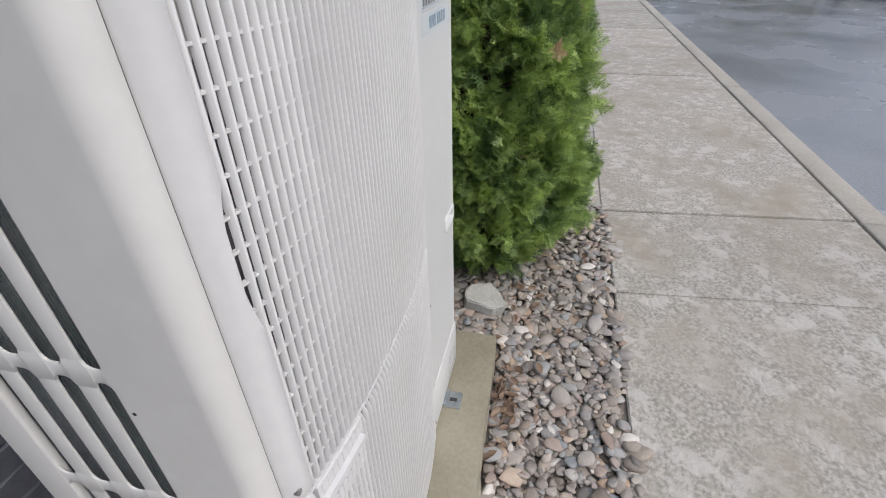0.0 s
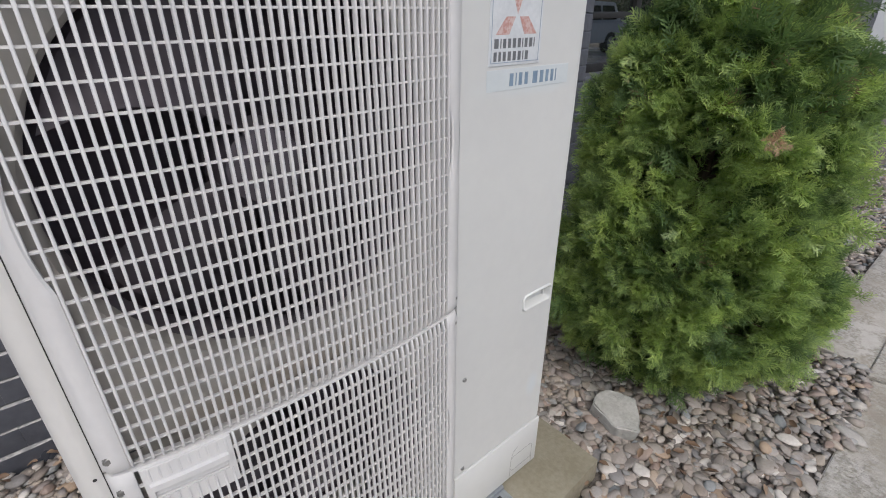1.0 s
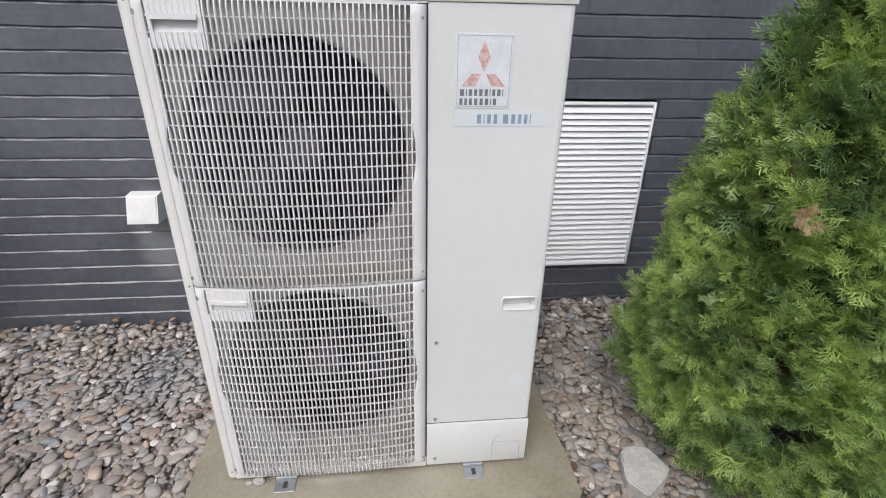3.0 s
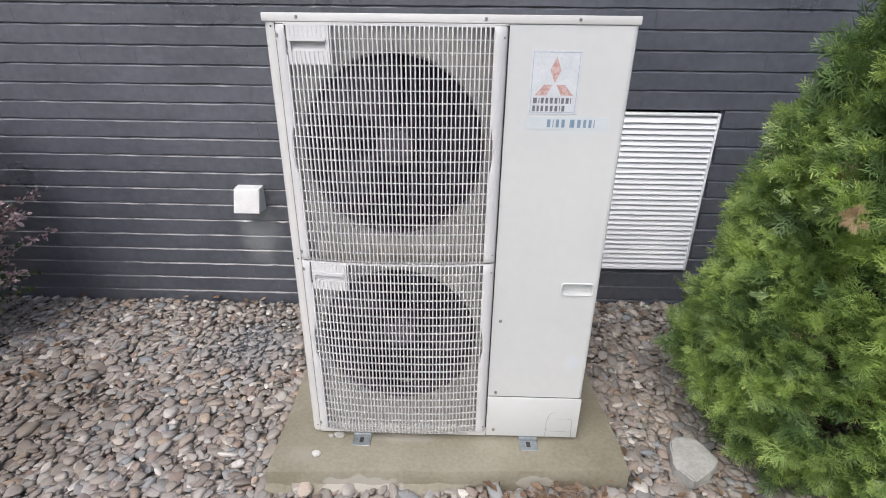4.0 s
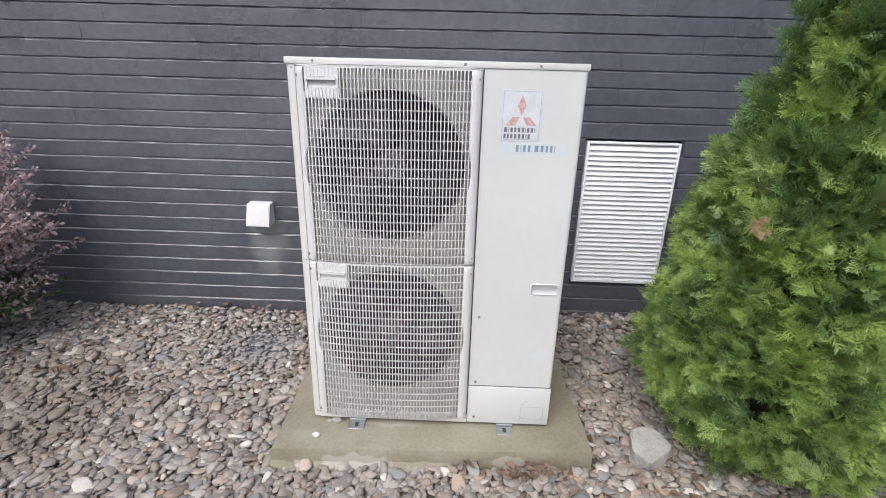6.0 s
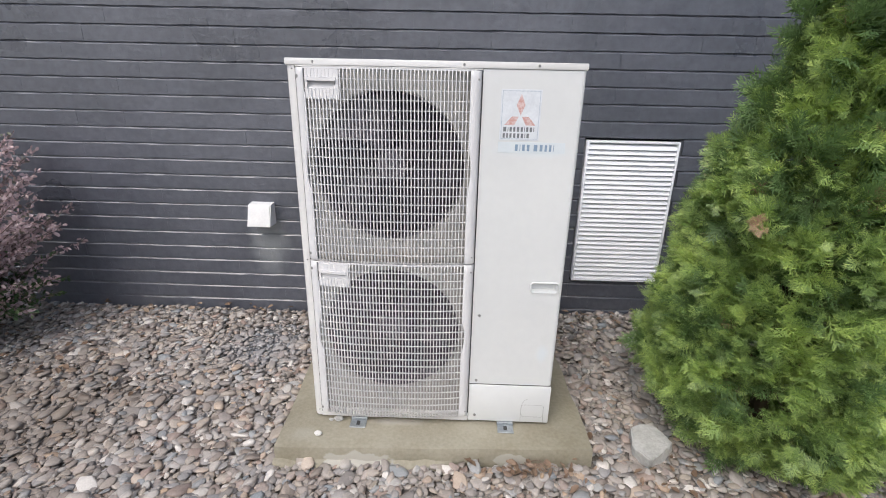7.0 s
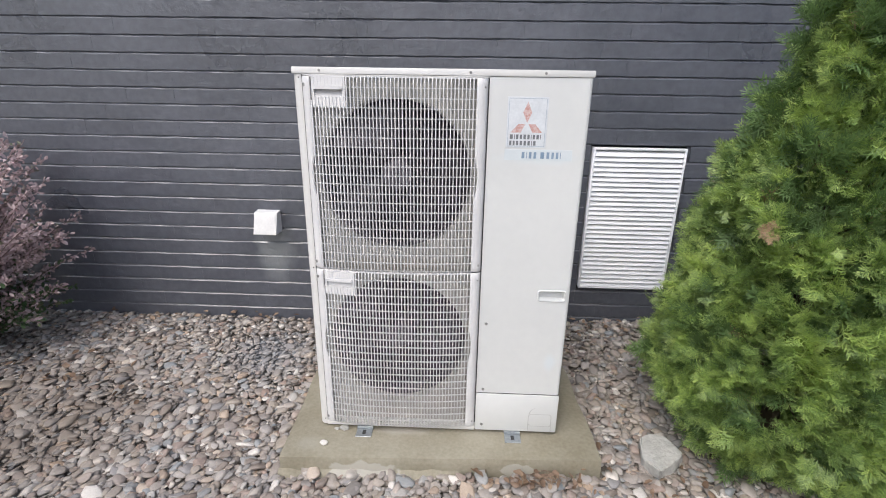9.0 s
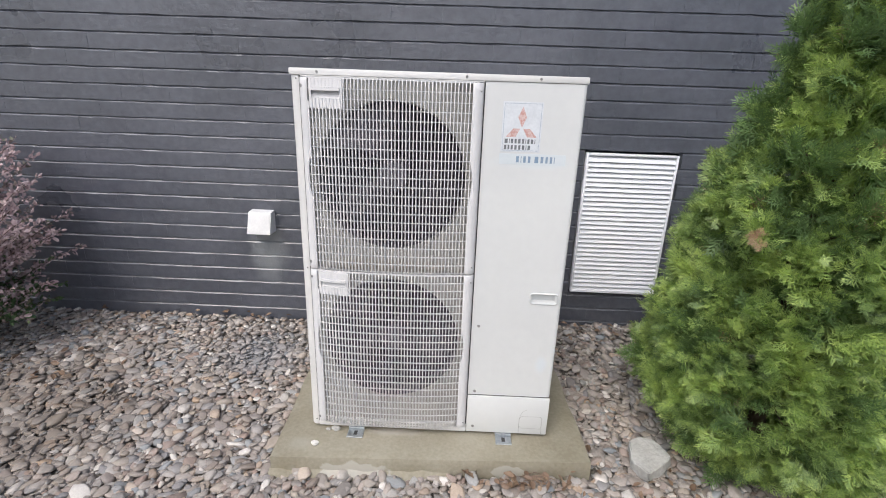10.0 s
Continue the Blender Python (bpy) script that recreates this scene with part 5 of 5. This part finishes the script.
def make_pebbles():
    rs = np.random.RandomState(8)
    ico = bmesh.new()
    bmesh.ops.create_icosphere(ico, subdivisions=2, radius=1.0)
    base = np.array([v.co[:] for v in ico.verts])
    tris = np.array([[v.index for v in f.verts] for f in ico.faces])
    ico.free()
    low = bmesh.new()
    bmesh.ops.create_icosphere(low, subdivisions=1, radius=1.0)
    base1 = np.array([v.co[:] for v in low.verts])
    tris1 = np.array([[v.index for v in f.verts] for f in low.faces])
    low.free()

    def shaped(pts, k):
        amp = np.array([noise.noise(Vector(p) * 0.9 + Vector((k * 3.1, 0, 0))) for p in pts])
        q = pts * (1 + 0.45 * amp)[:, None]
        cut = np.random.RandomState(k).normal(0, 1, (6, 3)) * np.array([1, 1, 0.7])
        for c in cut:
            c = c / np.linalg.norm(c)
            d = q @ c
            q = q - np.clip(d - 0.60, 0, None)[:, None] * c[None] * 0.85
        return q

    fine = [(shaped(base, k), tris) for k in range(10)]
    coarse = [(shaped(base1, k), tris1) for k in range(10)]
    step = 0.0228
    xs = np.arange(-2.75, 3.1, step)
    ys = np.arange(-0.63, 1.03, step * 0.87)
    gx, gy = np.meshgrid(xs, ys)
    gx = gx + (np.arange(len(ys)) % 2)[:, None] * step * 0.5
    strip_x, strip_y = np.meshgrid(np.arange(3.1, 8.0, step * 1.15), np.arange(-0.55, 0.05, step * 1.1))
    far_x, far_y = np.meshgrid(np.arange(8.0, 12.6, step * 1.7), np.arange(-0.55, 0.05, step * 1.6))
    x = np.concatenate((gx.ravel(), strip_x.ravel(), far_x.ravel()))
    y = np.concatenate((gy.ravel(), strip_y.ravel(), far_y.ravel()))
    extra = 3800
    x = np.concatenate((x + rs.normal(0, 0.008, len(x)), rs.uniform(-2.7, 3.0, extra)))
    y = np.concatenate((y + rs.normal(0, 0.008, len(y)), rs.uniform(-0.57, 1.02, extra)))
    layer = np.concatenate((np.zeros(len(x) - extra), np.ones(extra)))
    edge = -0.592 + 0.02 * np.sin(x * 9) + 0.012 * np.sin(x * 23)
    keep = (y > edge) & (y < 1.022) & ~in_pad(x, y, 0.012) & ~((x > 2.33) & (x < 5.1) & (y < -0.35))
    x, y, layer = x[keep], y[keep], layer[keep]
    n = len(x)
    size = rs.gamma(6, 1 / 6.0, n) * 0.0162
    size = np.clip(size, 0.009, 0.036)
    size = np.where(x > 8.0, size * 1.5, size)
    dust = np.exp(-(((x + 0.47) / 0.24) ** 2 + ((y - 0.62) / 0.24) ** 2))
    size *= 1 - 0.35 * dust
    flatn = rs.uniform(0.34, 0.58, n)
    long = rs.uniform(1.0, 1.55, n)
    yaw, tx, ty = rs.uniform(0, 6.28, n), rs.normal(0, 0.17, n), rs.normal(0, 0.17, n)
    z = bed_height(x, y) + rs.uniform(-0.008, 0.006, n) + layer * 0.012
    z = np.where((y < -0.57) & (x < 2.3), np.maximum(z, WALK_Z + size * flatn * 0.5), z)
    near = np.nonzero((x > 0.55) & (x < 1.75) & (y < -0.15) & (layer > 0))[0]
    more = np.nonzero((x > -0.9) & (x < 0.55) & (y < -0.2) & (layer > 0))[0]
    single = set(np.concatenate((near, more))[:300].tolist())
    bed = new("gravel_bed")
    tagged(bed, "bed of rounded mixed river pebbles", "gravel", kind="structure")
    rots = np.empty((n, 3, 3))
    cz, sz = np.cos(yaw), np.sin(yaw)
    cx, sx = np.cos(tx), np.sin(tx)
    cy, sy = np.cos(ty), np.sin(ty)
    for i in range(n):
        rz = np.array([[cz[i], -sz[i], 0], [sz[i], cz[i], 0], [0, 0, 1]])
        rx = np.array([[1, 0, 0], [0, cx[i], -sx[i]], [0, sx[i], cx[i]]])
        ry = np.array([[cy[i], 0, sy[i]], [0, 1, 0], [-sy[i], 0, cy[i]]])
        rots[i] = rx @ ry @ rz @ np.diag((long[i], 1.0, flatn[i]))
    place = np.stack((x, y, z), axis=1)
    pick = rs.randint(0, 10, n)
    rest = np.array([i not in single for i in range(n)])
    close = rest & (x > -1.7) & (x < 1.9) & (y < 0.7)
    far = rest & ~close
    for name, mask, temps in (("pebbles", close, fine), ("pebbles_beyond", far, coarse)):
        v, f = scatter(temps, np.where(mask, pick, -1), rots, size, place)
        tagged(fast_mesh(name, v, f, pebbles_mass, bed), kind="stuff")
    meshes = []
    for k in range(10):
        ob = fast_mesh("pebble", fine[k][0], fine[k][1], pebbles_loose, bed)
        meshes.append(ob)
    used = set()
    for i in sorted(single):
        m = Matrix.Translation(place[i]) @ Matrix(rots[i].tolist()).to_4x4() @ Matrix.Scale(float(size[i]), 4)
        k = int(pick[i])
        if k in used:
            again("pebble", meshes[k], m, bed)
        else:
            meshes[k].matrix_basis = m
            used.add(k)
    for k in range(10):
        if k not in used:
            bpy.data.objects.remove(meshes[k])


def make_litter():
    """Dry leaves blown against the wall and pad, and a wisp of dead grass."""
    rs = np.random.RandomState(5)
    temps = [leaf_template(k + 9) for k in range(4)]
    spots = ((0.0, 0.97, 0.18, 0.03, 40), (-0.45, 0.98, 0.5, 0.02, 25), (0.83, -0.19, 0.09, 0.02, 36), (1.35, 0.9, 0.4, 0.07, 50), (1.5, -0.2, 0.35, 0.14, 60), (-1.6, 0.3, 0.35, 0.3, 80))
    p, grow = [], []
    for cx, cy, sx, sy, n in spots:
        q = np.stack((rs.normal(cx, sx, n), np.minimum(rs.normal(cy, sy, n), 1.02), np.zeros(n)), axis=1)
        q = q[~in_pad(q[:, 0], q[:, 1], 0.0) & (q[:, 1] > -0.56)]
        q[:, 2] = bed_height(q[:, 0], q[:, 1]) + 0.024 + rs.uniform(0, 0.012, len(q))
        p.append(q)
    p = np.concatenate(p)
    n = len(p)
    d = np.stack((rs.normal(0, 1, n), rs.normal(0, 1, n), rs.normal(0, 0.25, n)), axis=1)
    v, f = scatter(temps, rs.randint(0, 4, n), rotations(d, rs.normal(0, 0.5, n)), rs.uniform(0.9, 2.4, n), p)
    tagged(fast_mesh("leaf_litter", v, f, litter_brown), "dry brown leaves lodged between the pebbles", "leaf litter", kind="stuff")
    bm = bmesh.new()
    for i in range(26):
        a = rs.uniform(-0.5, 0.9)
        s = Vector((0.86 + rs.normal(0, 0.012), -0.165 + rs.normal(0, 0.008), 0.03))
        e = s + Vector((0.10 * math.cos(a), -0.05 * math.sin(a) - 0.02, rs.uniform(-0.005, 0.015))) * rs.uniform(0.5, 1.1)
        mid = (s + e) / 2 + Vector((0, 0, 0.018))
        rod(bm, s, mid, 0.0013, 0.0011, 4)
        rod(bm, mid, e, 0.0011, 0.0006, 4)
    tagged(part("dead_grass", bm, litter_brown), "wisp of dry dead grass at the pad's edge", "dead grass", kind="stuff")


make_rocks()
make_litter()


# ---- garden lamps by the walk ----
def make_lamps():
    lamp = thing("garden_floodlight", "black stake floodlight with a pale tilted face beside the walk", "garden light", at=(6.7, -0.37, 0.03))
    bm = bmesh.new()
    rod(bm, (0, 0, -0.1), (0, 0, 0.12), 0.012, 0.014, 8)
    box(bm, -0.05, 0.05, -0.055, 0.055, 0.10, 0.26, 0.015)
    part("body", bm, black_plastic, lamp)
    bm = bmesh.new()
    rod(bm, (0, -0.01, 0.26), (0, -0.05, 0.34), 0.015, 0.015, 8)
    part("neck", bm, black_plastic, lamp)
    tilt = pose(-0.02, -0.11, 0.41, 0, -62, 0) @ pose(0, 0, 0, 18, 0, 0)
    bm = bmesh.new()
    box(bm, -0.065, 0.065, -0.085, 0.085, -0.025, 0.02, 0.012, 2, tilt)
    head = part("head", bm, black_plastic, lamp)
    bm = bmesh.new()
    box(bm, -0.052, 0.052, -0.072, 0.072, 0.019, 0.024, 0, 1, tilt)
    part("cover", bm, lamp_glass, head, "glossy lamp face coloured pale for mirrored sky")
    dome = thing("garden_lamp_dome", "low black domed garden lamp at the walk's edge", "garden light", at=(5.5, -0.50, 0.03))
    bm = bmesh.new()
    bmesh.ops.create_uvsphere(bm, u_segments=20, v_segments=10, radius=0.09)
    for v in bm.verts:
        v.co.z = max(v.co.z, -0.02) * 1.25 + 0.06
    part("shell", bm, black_plastic, dome)
    bm = bmesh.new()
    rod(bm, (0, 0, -0.02), (0, 0, 0.06), 0.094, 0.092, 24)
    part("base_ring", bm, black_plastic, dome)


make_lamps()


# ---- across the driveway and the lot ----
def clump(name, centre, radius, height, count, seed, mat, leaf=0.12):
    """A rounded mass of many separate leaves, with gaps."""
    rs = np.random.RandomState(seed)
    d = rs.normal(0, 1, (count, 3))
    d /= np.linalg.norm(d, axis=1, keepdims=True)
    d[:, 2] = np.abs(d[:, 2])
    lob = np.array([noise.noise(Vector(v) * 2.2 + Vector((seed, 0, 0))) for v in d])
    r = (0.55 + 0.45 * rs.rand(count) ** 0.5) * (1 + 0.3 * lob)
    p = d * r[:, None] * np.array([radius, radius, height])
    v, f = scatter([leaf_template(k) for k in range(4)], rs.randint(0, 4, count), rotations(rs.normal(0, 1, (count, 3)), rs.uniform(0, 6, count)),
                   rs.uniform(0.7, 1.3, count) * leaf / 0.02, p)
    return fast_mesh(name, v, f, mat)


def make_shrub(x, y, z, radius, height, seed, mat, label, count=900, leaf=0.05):
    shrub = thing("shrub", label, "shrub", "shrubs by the driveway", at=(x, y, z))
    bm = bmesh.new()
    for k in range(7):
        rod(bm, (0, 0, -0.02), (radius * 0.5 * math.cos(k * 0.9), radius * 0.5 * math.sin(k * 0.9), height * 0.6), 0.015, 0.005, 5)
    tagged(part("branchwork", bm, bark, shrub), kind="stuff")
    ob = clump("leaves", None, radius, height, count, seed, mat, leaf)
    ob.parent = shrub
    tagged(ob, kind="stuff")


def make_tree(x, y, h, seed):
    rs = np.random.RandomState(seed)
    tree = thing("tree", "dark leafy tree beyond the parking lot", "tree", "trees beyond the lot", at=(x, y, ROAD_Z))
    bm = bmesh.new()
    rod(bm, (0, 0, 0), (0.1, 0.1, h * 0.5), 0.22, 0.14, 9)
    for k in range(8):
        a, u = k * 2.4, 0.25 + 0.05 * k
        rod(bm, (0.05, 0.05, h * u), (h * 0.22 * math.cos(a), h * 0.22 * math.sin(a), h * (u + 0.2)), 0.09, 0.03, 6)
    part("trunk", bm, bark, tree)
    parts = []
    for k in range(9):
        a = k * 2.4
        ob = clump("crown", None, h * 0.2, h * 0.17, 330, seed * 20 + k, far_leaves, 0.42)
        parts.append((ob, Vector((h * 0.2 * math.cos(a), h * 0.2 * math.sin(a), h * (0.28 + 0.065 * k)))))
    for ob, at in parts:
        ob.parent, ob.location = tree, at
        tagged(ob, kind="stuff")


def make_far():
    isle = new("far_island")
    tagged(isle, "curbed planted island across the driveway", "curb", kind="structure")
    bm = bmesh.new()
    box(bm, 19.2, 45, -14, 12, -0.2, 0.05, 0.03)
    part("curb_edge", bm, curb_concrete, isle)
    bm = bmesh.new()
    box(bm, 19.4, 44.8, -13.8, 11.8, 0.0, 0.056)
    part("bed", bm, soil, isle)
    house = thing("white_building", "plain white building beyond the driveway", "building", at=(20.7, 2.15, 0.0))
    bm = bmesh.new()
    box(bm, 0, 9, -3.4, 7, 0.0, 4.2)
    part("wall", bm, white_siding, house)
    bm = bmesh.new()
    box(bm, -0.3, 9.3, -3.7, 7.3, 4.2, 4.5, 0.02)
    part("roof", bm, frame_dark, house)
    bm = bmesh.new()
    box(bm, -0.04, 0.02, -3.44, -3.3, 0.0, 4.2, 0.005)
    part("corner_board", bm, curb_concrete, house)
    make_shrub(13.5, -0.55, 0.04, 0.5, 0.6, 61, cedar_shade_tone, "low green shrub at the end of the walk", 2600)
    make_shrub(13.3, 0.15, 0.04, 0.75, 1.05, 62, red_leaves_far, "purple-red shrub at the end of the walk", 9000, 0.035)
    make_shrub(20.0, -0.75, 0.05, 0.55, 0.6, 63, red_leaves_far, "low red shrub before the white building")
    make_shrub(19.9, -2.75, 0.05, 0.55, 0.6, 64, litter_brown, "round tan shrub on the island")
    make_shrub(20.0, -4.8, 0.05, 0.6, 0.7, 65, red_leaves_far, "low red shrub on the island")
    make_shrub(21.0, -2.6, 0.05, 1.5, 2.8, 66, far_leaves, "dark green bushy shrub on the island", 3500, 0.12)
    make_shrub(21.2, -5.7, 0.05, 1.8, 2.6, 67, far_leaves, "broad dark green bushy shrub on the island", 3500, 0.12)
    make_shrub(21.4, -8.6, 0.05, 1.9, 2.8, 68, far_leaves, "broad dark green bushy shrub on the island", 3500, 0.12)
    for i, (x, y, h) in enumerate(((30, -9, 8), (36, -16, 9), (24, -25, 8), (14, -27, 9), (4, -28, 8), (-6, -27, 9), (-16, -24, 8), (-22, -12, 9), (33, -23, 10), (20, -30, 9))):
        make_tree(x, y, h, 70 + i)


def make_car():
    """A white pickup-like wagon that the window mirrors."""
    car = thing("parked_car", "white parked wagon with dark windows on the lot", "car", at=(15.5, -8.5, ROAD_Z))
    bm = bmesh.new()
    side = [(-2.4, 0.35), (-2.45, 0.75), (-2.3, 0.95), (-1.2, 1.02), (2.35, 1.02), (2.42, 0.6), (2.4, 0.35)]
    rows = []
    for y, k in ((-0.9, 0.97), (-0.82, 1.0), (0.82, 1.0), (0.9, 0.97)):
        rows.append([bm.verts.new((x * k, y, z)) for x, z in side])
    for a, b in zip(rows, rows[1:]):
        for i in range(len(side)):
            j = (i + 1) % len(side)
            bm.faces.new((a[i], a[j], b[j], b[i]))
    bm.faces.new(rows[0])
    bm.faces.new(list(reversed(rows[-1])))
    bmesh.ops.recalc_face_normals(bm, faces=bm.faces)
    bmesh.ops.bevel(bm, geom=bm.edges[:], offset=0.03, segments=2, affect="EDGES")
    part("body", bm, car_white, car)
    bm = bmesh.new()
    cab = [(-1.15, 1.0), (-0.45, 1.62), (0.2, 1.70), (1.9, 1.66), (2.3, 1.0)]
    rows = []
    for y, k in ((-0.78, 0), (0.78, 0)):
        rows.append([bm.verts.new((x, y * (1.0 if z < 1.2 else 0.86), z)) for x, z in cab])
    for i in range(len(cab)):
        j = (i + 1) % len(cab)
        bm.faces.new((rows[0][i], rows[0][j], rows[1][j], rows[1][i]))
    bm.faces.new(rows[0])
    bm.faces.new(list(reversed(rows[1])))
    bmesh.ops.recalc_face_normals(bm, faces=bm.faces)
    bmesh.ops.bevel(bm, geom=bm.edges[:], offset=0.03, segments=2, affect="EDGES")
    part("cabin", bm, car_white, car)
    for y in (-1, 1):
        for xa, xb, xc, xd in ((-0.78, 0.05, 0.05, -0.35), (0.15, 0.95, 0.95, 0.15), (1.05, 1.95, 1.78, 1.05)):
            bm = bmesh.new()
            q = [bm.verts.new(p) for p in ((xa, y * 0.79, 1.1), (xb, y * 0.79, 1.1), (xc, y * 0.70, 1.55), (xd, y * 0.70, 1.55))]
            bm.faces.new(q)
            bmesh.ops.solidify(bm, geom=bm.faces[:], thickness=0.02)
            part("side_window", bm, tinted_glass, car)
        for x in (-1.5, 1.5):
            bm = bmesh.new()
            rod(bm, (x, y * 0.70, 0.35), (x, y * 0.93, 0.35), 0.35, 0.35, 24)
            wheel = part("wheel", bm, rubber, car)
            bm = bmesh.new()
            rod(bm, (x, y * 0.92, 0.35), (x, y * 0.945, 0.35), 0.22, 0.20, 16)
            part("rim", bm, steel, wheel)


make_far()
make_car()

# ---- many small pieces ----
make_bricks(wall_north)
make_pebbles()
